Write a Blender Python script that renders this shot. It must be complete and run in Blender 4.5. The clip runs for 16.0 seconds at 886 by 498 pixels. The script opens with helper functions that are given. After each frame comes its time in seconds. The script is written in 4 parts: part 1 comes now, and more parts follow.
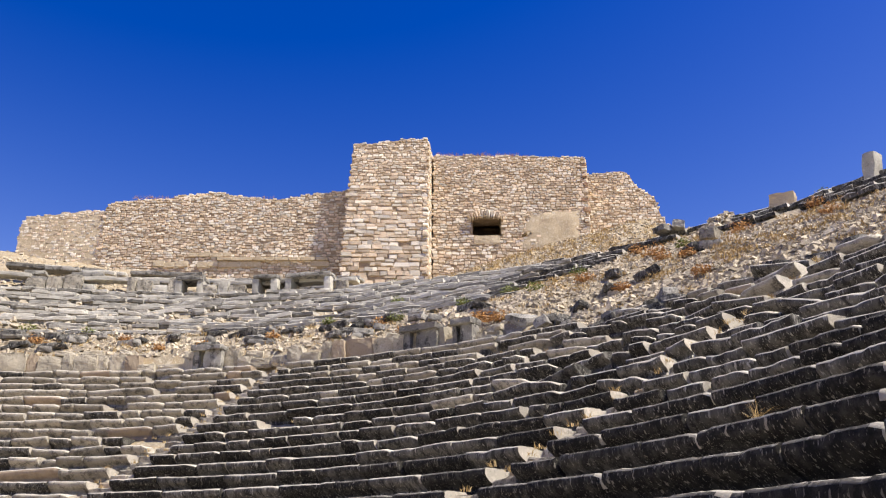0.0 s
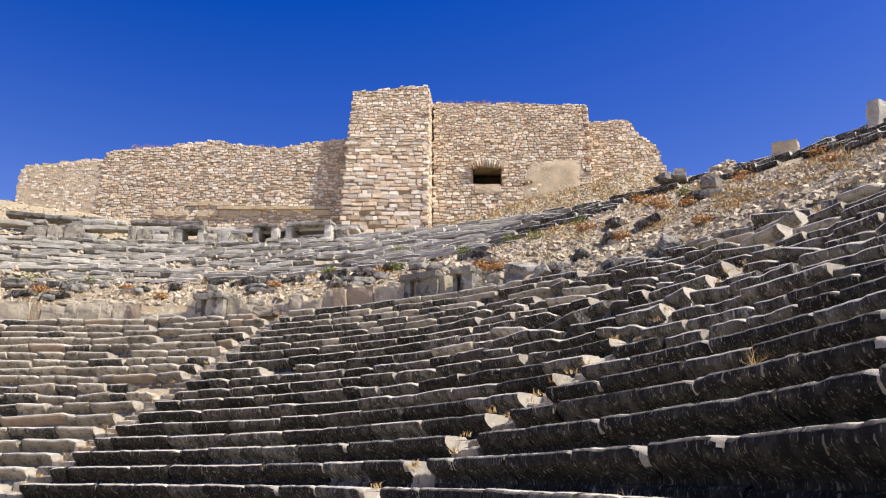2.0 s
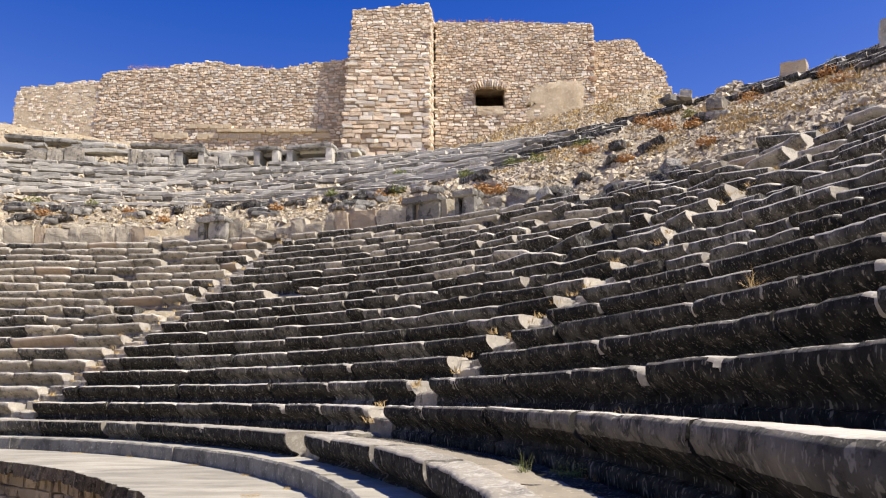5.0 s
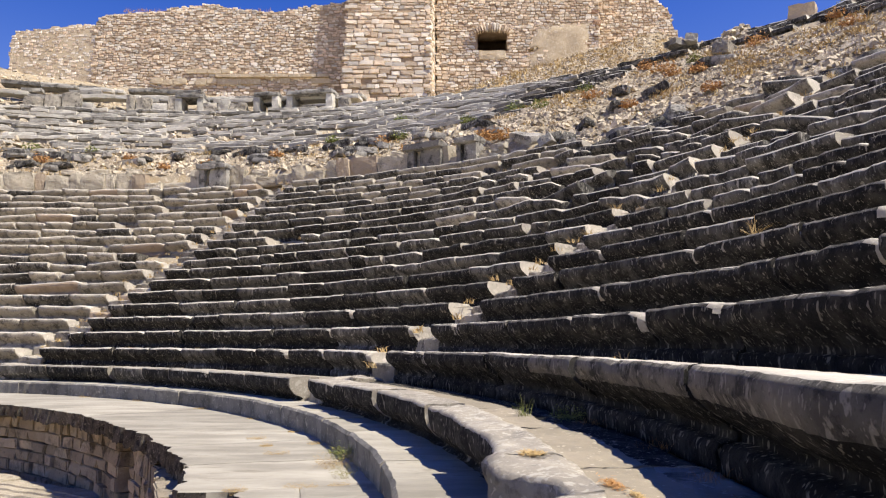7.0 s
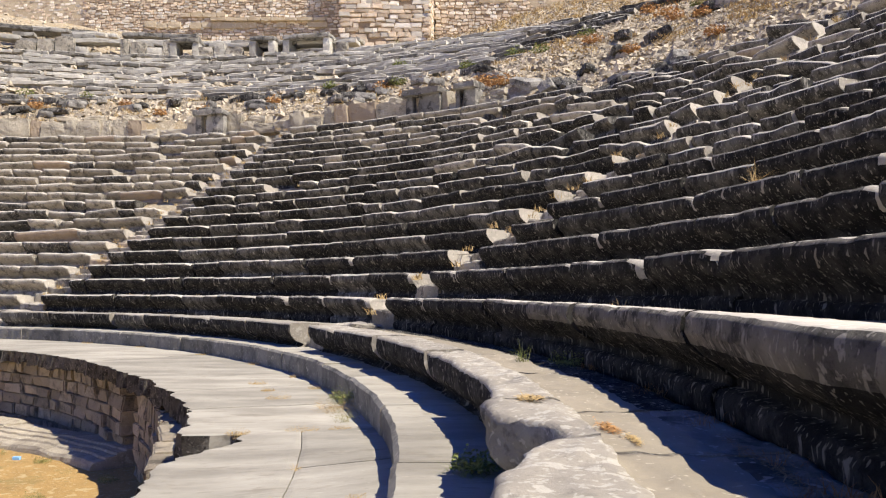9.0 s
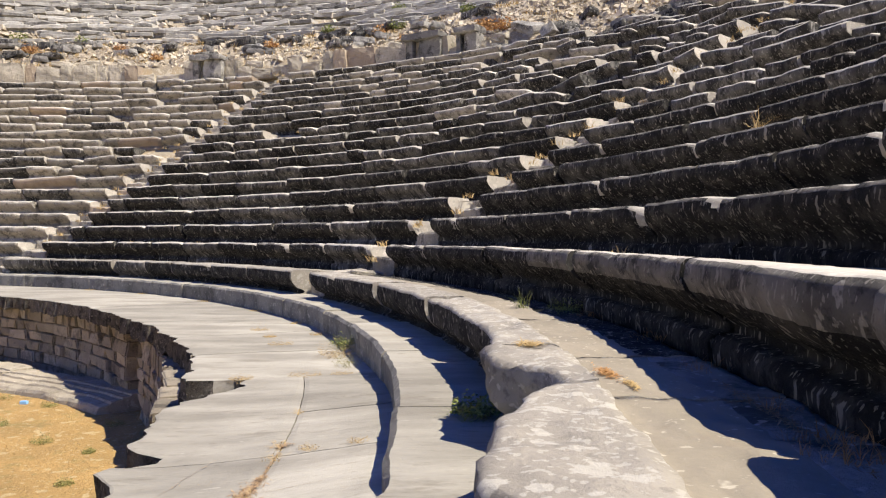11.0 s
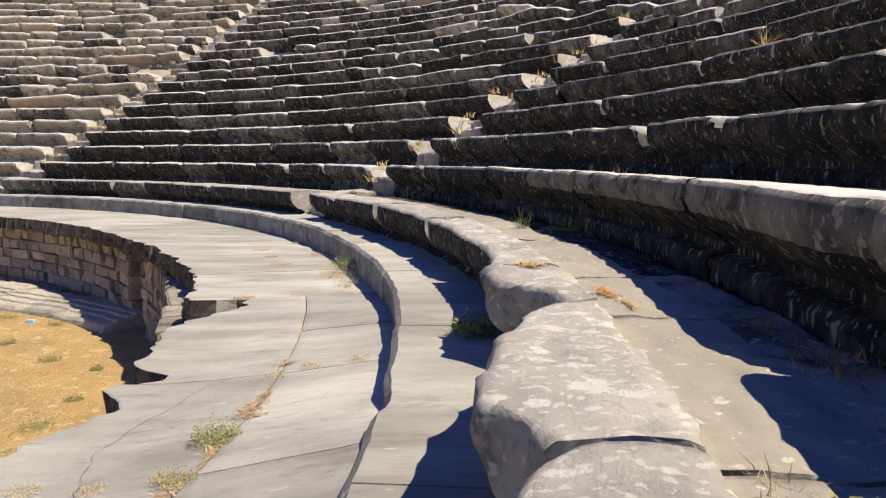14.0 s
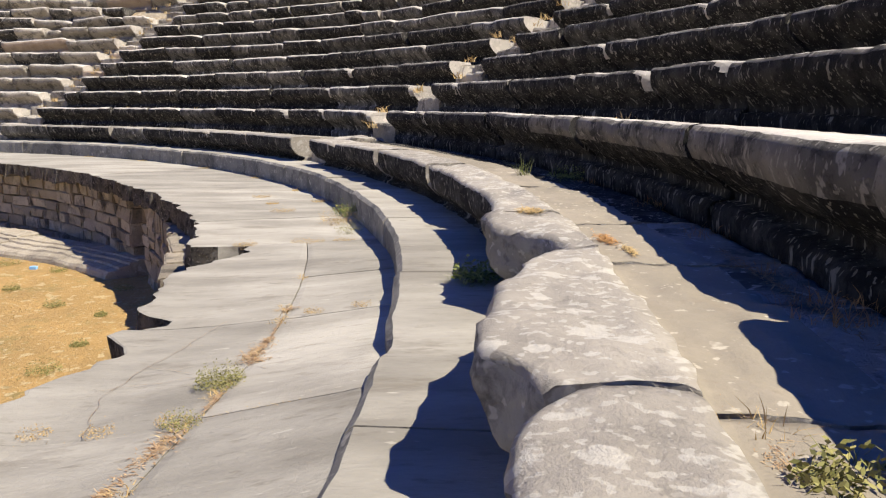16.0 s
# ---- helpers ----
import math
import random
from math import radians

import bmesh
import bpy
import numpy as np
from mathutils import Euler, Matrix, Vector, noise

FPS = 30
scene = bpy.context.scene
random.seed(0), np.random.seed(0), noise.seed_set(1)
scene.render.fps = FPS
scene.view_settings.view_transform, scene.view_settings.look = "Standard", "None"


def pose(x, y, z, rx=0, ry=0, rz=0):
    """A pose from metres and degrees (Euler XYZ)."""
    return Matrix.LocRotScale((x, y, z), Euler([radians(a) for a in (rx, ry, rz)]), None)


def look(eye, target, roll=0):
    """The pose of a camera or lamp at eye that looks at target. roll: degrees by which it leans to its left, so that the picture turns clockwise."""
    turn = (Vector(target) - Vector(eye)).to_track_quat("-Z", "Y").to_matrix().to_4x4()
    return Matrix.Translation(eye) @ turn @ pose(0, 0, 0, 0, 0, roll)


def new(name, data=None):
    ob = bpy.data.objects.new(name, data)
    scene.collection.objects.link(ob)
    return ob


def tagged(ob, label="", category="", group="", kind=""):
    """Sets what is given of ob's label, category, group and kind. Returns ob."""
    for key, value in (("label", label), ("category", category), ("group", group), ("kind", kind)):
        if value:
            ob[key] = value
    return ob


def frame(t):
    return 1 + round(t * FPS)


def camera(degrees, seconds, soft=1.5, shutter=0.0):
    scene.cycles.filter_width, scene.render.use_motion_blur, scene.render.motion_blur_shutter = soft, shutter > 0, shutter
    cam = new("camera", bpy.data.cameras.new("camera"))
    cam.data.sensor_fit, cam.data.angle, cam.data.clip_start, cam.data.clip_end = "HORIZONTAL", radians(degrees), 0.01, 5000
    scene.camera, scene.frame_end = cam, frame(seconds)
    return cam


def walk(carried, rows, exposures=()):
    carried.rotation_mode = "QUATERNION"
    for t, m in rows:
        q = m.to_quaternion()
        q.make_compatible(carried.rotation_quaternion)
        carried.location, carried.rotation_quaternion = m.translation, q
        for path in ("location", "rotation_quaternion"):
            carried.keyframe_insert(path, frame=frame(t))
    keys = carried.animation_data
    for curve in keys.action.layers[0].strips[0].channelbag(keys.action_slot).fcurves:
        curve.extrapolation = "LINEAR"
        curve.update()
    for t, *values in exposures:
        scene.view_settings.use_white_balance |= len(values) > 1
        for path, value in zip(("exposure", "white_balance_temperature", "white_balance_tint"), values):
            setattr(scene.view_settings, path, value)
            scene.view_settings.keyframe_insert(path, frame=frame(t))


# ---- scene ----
# Camera: held still over the lowest seat row, tilting slowly down.
cam = camera(59.97, 16.0, soft=1.2)
EYE = 1.13
TURNS = [  # seconds, pitch, yaw, roll
    (0.0, 20.48, -0.30, 0.22),
    (0.5, 19.51, -0.29, 0.22),
    (1.0, 18.56, -0.28, 0.23),
    (1.5, 17.60, -0.28, 0.22),
    (2.0, 16.67, -0.26, 0.21),
    (2.5, 15.73, -0.24, 0.23),
    (3.0, 14.77, -0.21, 0.25),
    (3.5, 13.82, -0.21, 0.27),
    (4.0, 12.87, -0.20, 0.28),
    (6.5, 8.00, -0.17, 0.35),
    (7.0, 7.00, -0.16, 0.38),
    (7.5, 6.04, -0.17, 0.38),
    (8.0, 5.05, -0.16, 0.37),
    (8.5, 4.05, -0.16, 0.36),
    (9.0, 3.07, -0.17, 0.32),
    (11.5, -1.85, -0.13, 0.31),
    (12.0, -2.84, -0.14, 0.30),
    (12.5, -3.84, -0.15, 0.29),
    (13.0, -4.85, -0.14, 0.29),
    (13.5, -5.83, -0.13, 0.29),
    (14.0, -6.79, -0.11, 0.31),
    (14.5, -7.75, -0.09, 0.34),
    (15.0, -8.72, -0.08, 0.36),
    (15.5, -9.74, -0.07, 0.37),
    (16.0, -10.76, -0.08, 0.35),
]
walk(cam, [(t, pose(0, 0, EYE, 0, 0, yaw) @ pose(0, 0, 0, 90 + pitch, 0, roll)) for t, pitch, yaw, roll in TURNS], [(0.0, 0.52), (16.0, 0.52)])

# ---- light ----
SUN_AZ, SUN_EL = -24.0, 57.0   # degrees from +x, and above the horizon
to_sun = Vector((math.cos(radians(SUN_EL)) * math.cos(radians(SUN_AZ)), math.cos(radians(SUN_EL)) * math.sin(radians(SUN_AZ)), math.sin(radians(SUN_EL))))
world = bpy.data.worlds.new("sky")
scene.world = world
world.use_nodes = True
wn, wl = world.node_tree.nodes, world.node_tree.links
sky = wn.new("ShaderNodeTexSky")
sky.sky_type = "NISHITA"
sky.sun_disc = False
sky.sun_elevation = radians(SUN_EL)
sky.sun_rotation = math.atan2(to_sun.x, to_sun.y)
sky.altitude, sky.air_density, sky.dust_density, sky.ozone_density = 300, 1.0, 0.12, 2.6
deep = wn.new("ShaderNodeHueSaturation")
tone = wn.new("ShaderNodeRGBToBW")
wl.new(sky.outputs[0], tone.inputs[0])
rich = wn.new("ShaderNodeMapRange")
for key, value in (("From Min", 1.3), ("From Max", 5.0), ("To Min", 1.47), ("To Max", 0.9)):
    rich.inputs[key].default_value = value
wl.new(tone.outputs[0], rich.inputs["Value"])
wl.new(rich.outputs["Result"], deep.inputs["Saturation"])
deep.inputs["Hue"].default_value = 0.528
deep.inputs["Value"].default_value = 1.12
wl.new(sky.outputs[0], deep.inputs["Color"])
wl.new(deep.outputs[0], wn["Background"].inputs["Color"])
wn["Background"].inputs["Strength"].default_value = 0.10
sun_data = bpy.data.lights.new("sun", "SUN")
sun_data.energy, sun_data.angle, sun_data.color = 5.6, radians(0.53), (1.0, 0.925, 0.81)
sun = new("sun", sun_data)
sun.matrix_world = look(to_sun * 90, (0, 0, 0))


# ---- materials ----
def node_mat(name, rough):
    m = bpy.data.materials.new(name)
    m.use_nodes = True
    bsdf = m.node_tree.nodes["Principled BSDF"]
    bsdf.inputs["Roughness"].default_value = rough
    bsdf.inputs["Specular IOR Level"].default_value = 0.2
    return m, m.node_tree.nodes, m.node_tree.links, bsdf


def noise_tex(nodes, links, pos, scale, detail=5, rough=0.6):
    n = nodes.new("ShaderNodeTexNoise")
    n.inputs["Scale"].default_value, n.inputs["Detail"].default_value, n.inputs["Roughness"].default_value = scale, detail, rough
    links.new(pos, n.inputs["Vector"])
    return n.outputs["Fac"]


def ramp(nodes, links, src, lo, hi):
    r = nodes.new("ShaderNodeMapRange")
    r.inputs["From Min"].default_value, r.inputs["From Max"].default_value = lo, hi
    links.new(src, r.inputs["Value"])
    return r.outputs["Result"]


def mixed(nodes, links, fac, a, b, amount=1.0, blend="MIX"):
    x = nodes.new("ShaderNodeMix")
    x.data_type, x.blend_type = "RGBA", blend
    f = nodes.new("ShaderNodeMath")
    f.operation = "MULTIPLY"
    links.new(fac, f.inputs[0])
    f.inputs[1].default_value = amount
    links.new(f.outputs[0], x.inputs["Factor"])
    for sock, v in ((x.inputs["A"], a), (x.inputs["B"], b)):
        if isinstance(v, tuple):
            sock.default_value = (*v, 1)
        else:
            links.new(v, sock)
    return x.outputs["Result"]


def wrapped(nodes, links, src, times):
    a = nodes.new("ShaderNodeMath")
    a.operation = "MULTIPLY"
    links.new(src, a.inputs[0])
    a.inputs[1].default_value = times
    b = nodes.new("ShaderNodeMath")
    b.operation = "FRACT"
    links.new(a.outputs[0], b.inputs[0])
    return b.outputs[0]


def stone_mat(name, a, b, crust, crust_at, crust_amount, spot, spot_at, scale=2.0, bump=0.5, per_piece=0.3, island=False, stretch=(1, 1, 1), streak=1.0, tints=(), grain=0.03, hue=(1.0, 0.97, 0.87)):
    """Weathered stone: two base tones, crusts with soft borders, pale spots of lichen, fine grain and pits."""
    m, nodes, links, bsdf = node_mat(name, 0.92)
    geo = nodes.new("ShaderNodeNewGeometry")
    mp = nodes.new("ShaderNodeMapping")
    mp.inputs["Scale"].default_value = stretch
    links.new(geo.outputs["Position"], mp.inputs["Vector"])
    p = mp.outputs["Vector"]
    base = mixed(nodes, links, ramp(nodes, links, noise_tex(nodes, links, p, scale, 6), 0.35, 0.65), a, b)
    c = mixed(nodes, links, ramp(nodes, links, noise_tex(nodes, links, p, scale * 1.7, 8, 0.7), crust_at, crust_at + 0.1), base, crust, crust_amount)
    sm = nodes.new("ShaderNodeMapping")
    sm.inputs["Scale"].default_value = (1, 1, streak)
    links.new(p, sm.inputs["Vector"])
    c = mixed(nodes, links, ramp(nodes, links, noise_tex(nodes, links, sm.outputs["Vector"], scale * 5.0, 3, 0.5), spot_at, spot_at + 0.03), c, spot, 0.75)
    c = mixed(nodes, links, ramp(nodes, links, noise_tex(nodes, links, sm.outputs["Vector"], scale * 15.0, 2, 0.5), spot_at - 0.01, spot_at + 0.03), c, spot, 0.6)
    c = mixed(nodes, links, ramp(nodes, links, noise_tex(nodes, links, p, scale * 9.0, 4, 0.6), 0.60, 0.68), c, crust, 0.45)
    fine = noise_tex(nodes, links, p, scale * 22, 6, 0.75)
    c = mixed(nodes, links, ramp(nodes, links, fine, 0.25, 0.75), c, (0.72, 0.72, 0.72), 0.5, "MULTIPLY")
    warm = nodes.new("ShaderNodeMix")
    warm.data_type, warm.blend_type = "RGBA", "MULTIPLY"
    warm.inputs["Factor"].default_value = 1.0
    links.new(c, warm.inputs["A"])
    warm.inputs["B"].default_value = (*hue, 1)
    c = warm.outputs["Result"]
    hs = nodes.new("ShaderNodeHueSaturation")
    rnd = geo.outputs["Random Per Island"] if island else nodes.new("ShaderNodeObjectInfo").outputs["Random"]
    v = nodes.new("ShaderNodeMapRange")
    v.inputs["To Min"].default_value, v.inputs["To Max"].default_value = 1 - per_piece, 1 + per_piece
    links.new(rnd, v.inputs["Value"])
    links.new(v.outputs["Result"], hs.inputs["Value"])
    if tints:
        for lo, tint in tints:
            c = mixed(nodes, links, ramp(nodes, links, wrapped(nodes, links, rnd, 7.3 + lo), lo, lo + 0.02), c, tint, 0.7)
    links.new(c, hs.inputs["Color"])
    links.new(hs.outputs["Color"], bsdf.inputs["Base Color"])
    h = nodes.new("ShaderNodeMath")
    h.operation = "MULTIPLY_ADD"
    links.new(noise_tex(nodes, links, p, scale * 6, 8, 0.7), h.inputs[0])
    h.inputs[1].default_value = 2.0
    links.new(fine, h.inputs[2])
    bp = nodes.new("ShaderNodeBump")
    bp.inputs["Strength"].default_value, bp.inputs["Distance"].default_value = bump, grain
    links.new(h.outputs[0], bp.inputs["Height"])
    links.new(bp.outputs["Normal"], bsdf.inputs["Normal"])
    return m


def leaf_mat(name, a, b):
    m, nodes, links, bsdf = node_mat(name, 0.8)
    geo = nodes.new("ShaderNodeNewGeometry")
    links.new(mixed(nodes, links, geo.outputs["Random Per Island"], a, b), bsdf.inputs["Base Color"])
    return m


COOL = (1.0, 0.99, 0.945)
CASTLE_TINTS = ((0.84, (0.45, 0.27, 0.19)), (0.80, (0.37, 0.34, 0.30)), (0.66, (0.80, 0.74, 0.62)))
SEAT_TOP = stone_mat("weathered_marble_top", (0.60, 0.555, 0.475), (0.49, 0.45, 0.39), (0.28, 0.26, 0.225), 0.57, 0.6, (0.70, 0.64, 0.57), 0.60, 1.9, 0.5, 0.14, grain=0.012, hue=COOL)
LOW_TOP = stone_mat("lichened_marble_top", (0.38, 0.345, 0.29), (0.27, 0.245, 0.208), (0.19, 0.175, 0.15), 0.57, 0.6, (0.49, 0.46, 0.40), 0.59, 2.0, 0.6, 0.12, grain=0.014, hue=COOL)
FLOOR_TAN = stone_mat("tan_footway_marble", (0.32, 0.285, 0.235), (0.25, 0.225, 0.185), (0.25, 0.215, 0.17), 0.56, 0.5, (0.52, 0.48, 0.41), 0.67, 1.7, 0.4, 0.1, grain=0.012)
SEAT_BROKEN = stone_mat("pale_broken_marble", (0.62, 0.57, 0.49), (0.48, 0.44, 0.38), (0.3, 0.27, 0.23), 0.58, 0.5, (0.7, 0.66, 0.58), 0.62, 2.5, 0.8, 0.1, hue=COOL)
# Riser colour: black crust, deepened by the shade under the seat noses.
SEAT_FRONT = stone_mat("black_crusted_shaded_marble", (0.085, 0.079, 0.07), (0.032, 0.0305, 0.0285), (0.014, 0.0137, 0.0133), 0.44, 0.9, (0.40, 0.37, 0.32), 0.635, 3.0, 0.9, 0.25, streak=0.3, grain=0.02, hue=COOL)
# Nose colour: wear, lightened further for sun grazing the rounded lip.
SEAT_NOSE = stone_mat("worn_sunlit_marble_nose", (0.30, 0.277, 0.243), (0.13, 0.121, 0.108), (0.035, 0.035, 0.033), 0.51, 0.85, (0.44, 0.41, 0.36), 0.63, 3.0, 0.9, 0.25, streak=0.5, grain=0.02, hue=COOL)
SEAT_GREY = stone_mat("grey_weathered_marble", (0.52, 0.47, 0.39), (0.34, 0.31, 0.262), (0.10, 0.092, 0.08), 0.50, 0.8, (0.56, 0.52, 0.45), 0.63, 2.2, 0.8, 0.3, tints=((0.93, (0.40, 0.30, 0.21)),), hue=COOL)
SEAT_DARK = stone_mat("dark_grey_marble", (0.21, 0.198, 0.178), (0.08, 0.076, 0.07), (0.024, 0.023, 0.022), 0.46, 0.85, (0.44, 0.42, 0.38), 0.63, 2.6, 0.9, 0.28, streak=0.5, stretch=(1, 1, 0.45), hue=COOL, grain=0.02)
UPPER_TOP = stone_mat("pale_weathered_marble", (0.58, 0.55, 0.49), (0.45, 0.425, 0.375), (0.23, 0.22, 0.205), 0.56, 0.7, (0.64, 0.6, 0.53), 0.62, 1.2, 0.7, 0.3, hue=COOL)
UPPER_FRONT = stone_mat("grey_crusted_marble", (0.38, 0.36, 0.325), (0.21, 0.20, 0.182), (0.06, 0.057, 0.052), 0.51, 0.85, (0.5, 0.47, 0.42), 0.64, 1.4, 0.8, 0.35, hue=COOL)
SLAB = stone_mat("grey_paving_marble", (0.43, 0.41, 0.37), (0.27, 0.255, 0.228), (0.20, 0.18, 0.15), 0.57, 0.6, (0.52, 0.495, 0.45), 0.72, 1.7, 0.5, 0.14, stretch=(0.45, 1.5, 1), grain=0.012)
PODIUM = stone_mat("brown_grey_block", (0.46, 0.40, 0.325), (0.33, 0.29, 0.24), (0.11, 0.10, 0.09), 0.52, 0.7, (0.48, 0.44, 0.37), 0.66, 2.0, 0.8, 0.3)
RUBBLE = stone_mat("honey_rubble_stone", (0.77, 0.645, 0.525), (0.60, 0.475, 0.37), (0.24, 0.215, 0.19), 0.57, 0.8, (0.74, 0.68, 0.58), 0.58, 0.9, 0.7, 0.27, tints=CASTLE_TINTS)
RUBBLE_BULK = stone_mat("rubble_stone_bulk", (0.75, 0.625, 0.51), (0.56, 0.44, 0.345), (0.22, 0.20, 0.18), 0.56, 0.8, (0.74, 0.68, 0.58), 0.58, 0.9, 0.7, 0.34, True, tints=CASTLE_TINTS)
MORTAR = stone_mat("brown_lime_mortar", (0.50, 0.40, 0.295), (0.36, 0.27, 0.19), (0.17, 0.13, 0.10), 0.55, 0.6, (0.46, 0.37, 0.28), 0.63, 1.5, 0.9, 0.02)
PLASTER = stone_mat("worn_lime_plaster", (0.62, 0.53, 0.41), (0.50, 0.41, 0.30), (0.40, 0.31, 0.22), 0.58, 0.6, (0.68, 0.61, 0.5), 0.6, 0.8, 0.5, 0.02)
SCREE = stone_mat("loose_scree_stone", (0.54, 0.475, 0.39), (0.37, 0.318, 0.255), (0.15, 0.14, 0.13), 0.56, 0.6, (0.62, 0.57, 0.49), 0.62, 1.5, 0.6, 0.45, True)
EARTH = stone_mat("dry_earth_and_gravel", (0.40, 0.345, 0.268), (0.29, 0.245, 0.185), (0.38, 0.28, 0.16), 0.5, 0.7, (0.56, 0.5, 0.41), 0.58, 0.9, 1.0, 0.0)
STRAW = leaf_mat("dry_straw", (0.40, 0.27, 0.11), (0.54, 0.40, 0.19))
RUST = leaf_mat("rust_brown_thistle", (0.34, 0.17, 0.06), (0.52, 0.30, 0.12))
GREEN = leaf_mat("dusty_green_leaf", (0.11, 0.14, 0.035), (0.25, 0.26, 0.085))
SAGE = leaf_mat("grey_green_leaf", (0.17, 0.17, 0.05), (0.34, 0.30, 0.11))

LITTER = leaf_mat("brown_litter", (0.26, 0.15, 0.07), (0.48, 0.35, 0.20))
SCRAP = leaf_mat("blue_plastic", (0.22, 0.45, 0.72), (0.30, 0.52, 0.78))

# ---- plan of the theatre: everything turns about one axis ----
CX, CY = -16.316, 3.04
STAIRS = (-14.5, 30.2, 71.4, 113.0)


def at(r, deg, z):
    return Vector((CX + r * math.cos(radians(deg)), CY + r * math.sin(radians(deg)), z))


def row_r(k):
    return 17.614 + 0.785 * k - 0.0036 * k * k if k >= 0 else 16.527


def row_z(k):
    return 1.025 + 0.4 * k


def lin(x, pts):
    return float(np.interp(x, [q[0] for q in pts], [q[1] for q in pts]))


INNER = [(0, -1.4), (14.55, -1.4), (14.8, -0.45), (16.1, -0.4), (16.5, -0.1), (17.0, 0.1), (17.7, 0.38), (29.9, 7.1), (30.75, 7.6), (31.05, 8.55), (34, 10.4), (44.3, 15.55)]
OPEN_SIDE = INNER[:8] + [(30.75, 7.65), (31.05, 7.85), (34, 9.85), (36, 11.3), (44.3, 15.55)]
CREST = [(30, 11.0), (46, 14.0), (50, 18.6), (54, 21.4), (58, 23.4), (63, 22.8), (68, 22.2), (74, 19.2), (80, 19.6), (86, 21.2), (95, 22.6), (108, 23.0)]


def ground_z(r, deg):
    if r <= 44.3:
        f = min(1, max(0, (deg - 49) / 4))
        z = lin(r, INNER) * f + lin(r, OPEN_SIDE) * (1 - f)
    else:
        far = lin(deg, CREST)
        z = lin(r, [(44.3, 15.55), (59, far), (75, far - 2), (150, 2), (260, -1.4)])
    side = min(1, max(0, (deg + 78) / 6)) * min(1, max(0, (158 - deg) / 6))
    if r > 14.55:
        z = z * side - 1.4 * (1 - side)
    return z


def mesh_of(name, verts, faces, mats, slots=None, smooth=None):
    me = bpy.data.meshes.new(name)
    me.from_pydata([tuple(v) for v in verts], [], faces)
    for m in mats:
        me.materials.append(m)
    if slots:
        me.polygons.foreach_set("material_index", slots)
    if smooth is not None:
        me.polygons.foreach_set("use_smooth", smooth if isinstance(smooth, list) else [smooth] * len(faces))
    me.update()
    return me


def part(name, me, parent, label=""):
    ob = new(name, me)
    ob.parent = parent
    return tagged(ob, label)


def rough(v, big=0.02, small=0.01, f=1.3):
    return noise.noise_vector(v * f) * big + noise.noise_vector(v * f * 6.3 + Vector((7, 3, 1))) * small


# ---- ground: one sheet from the orchestra up the hill and out to the horizon ----
def build_ground():
    rs = [0.01, 4, 8, 11, 12.5, 13.5, 14.2, 14.55, 14.8, 15.4, 16.1, 16.5, 17.0, 17.7] + [17.7 + 12.2 * i / 18 for i in range(1, 19)] + [30.4, 30.75, 31.05]
    rs += [31.05 + i * 0.33 for i in range(1, 41)] + [44.8 + 0.6 * i for i in range(26)] + [62, 68, 75, 100, 150, 260, 500, 1200, 3000]
    degs = [-180 + 3 * i for i in range(33)] + [-81 + i for i in range(100)] + [19 + 0.5 * i for i in range(180)] + [109 + i for i in range(52)] + [161 + 3 * i for i in range(7)]
    verts, faces = [], []
    for r in rs:
        for d in degs:
            v = at(r, d, ground_z(r, d))
            if 17.5 < r < 70:
                v.z += noise.noise(v * 0.5) * (0.12 if r > 31 else 0.03) + noise.noise(v * 2.1) * (0.08 if r > 31 else 0.02) - (0.12 if 34 < r < 44 and d > 57 else 0)
            elif r < 14.3:
                v.z += noise.noise(v * 0.7) * 0.03
            verts.append(v)
    n = len(degs)
    slots = []
    for i in range(len(rs) - 1):
        for j in range(n):
            faces.append((i * n + j, i * n + (j + 1) % n, (i + 1) * n + (j + 1) % n, (i + 1) * n + j))
            slots.append(1 if rs[i] < 14.4 or rs[i] > 74 else 0)
    me = mesh_of("ground", verts, faces, [EARTH, TURF], slots, True)
    tagged(new("ground", me), "dry stony hillside and sunburnt orchestra lawn", "ground", kind="structure")


TURF = stone_mat("sunburnt_turf", (0.56, 0.365, 0.15), (0.43, 0.285, 0.12), (0.27, 0.24, 0.10), 0.54, 0.65, (0.62, 0.50, 0.30), 0.62, 1.1, 1.0, 0.0)
build_ground()

# ---- seat rows ----
SEAT_PROFILE = [(0.40, -0.03), (0.22, -0.014), (0.08, -0.002), (0.034, -0.007), (0.008, -0.032), (0.0, -0.10), (0.03, -0.16), (0.09, -0.215), (0.16, -0.265), (0.205, -0.315),
                (0.205, -0.35), (0.15, -0.365), (0.135, -0.40), (0.14, -0.50), (0.98, -0.50), (0.98, -0.065), (0.44, -0.065), (0.42, -0.035)]
LOW_PROFILE = [(0.30, 0.0), (0.20, 0.0), (0.06, 0.0), (0.018, -0.006), (0.002, -0.026), (0.0, -0.11), (0.02, -0.18), (0.08, -0.245), (0.15, -0.29), (0.185, -0.32),
               (0.17, -0.345), (0.14, -0.36), (0.13, -0.41), (0.13, -0.50), (0.98, -0.50), (0.98, -0.055), (0.74, -0.055), (0.352, -0.05), (0.34, -0.008)]
# front line of the first seat row
ROW_FRONT = [(-12.0, 17.29), (-5.7, 17.30), (-4.8, 17.32), (-4.12, 17.33), (-4.02, 17.47), (-3.7, 17.45), (-2.85, 17.375), (-0.9, 17.395), (1.3, 17.45), (8.4, 17.475), (14.0, 17.50), (26.0, 17.614)]
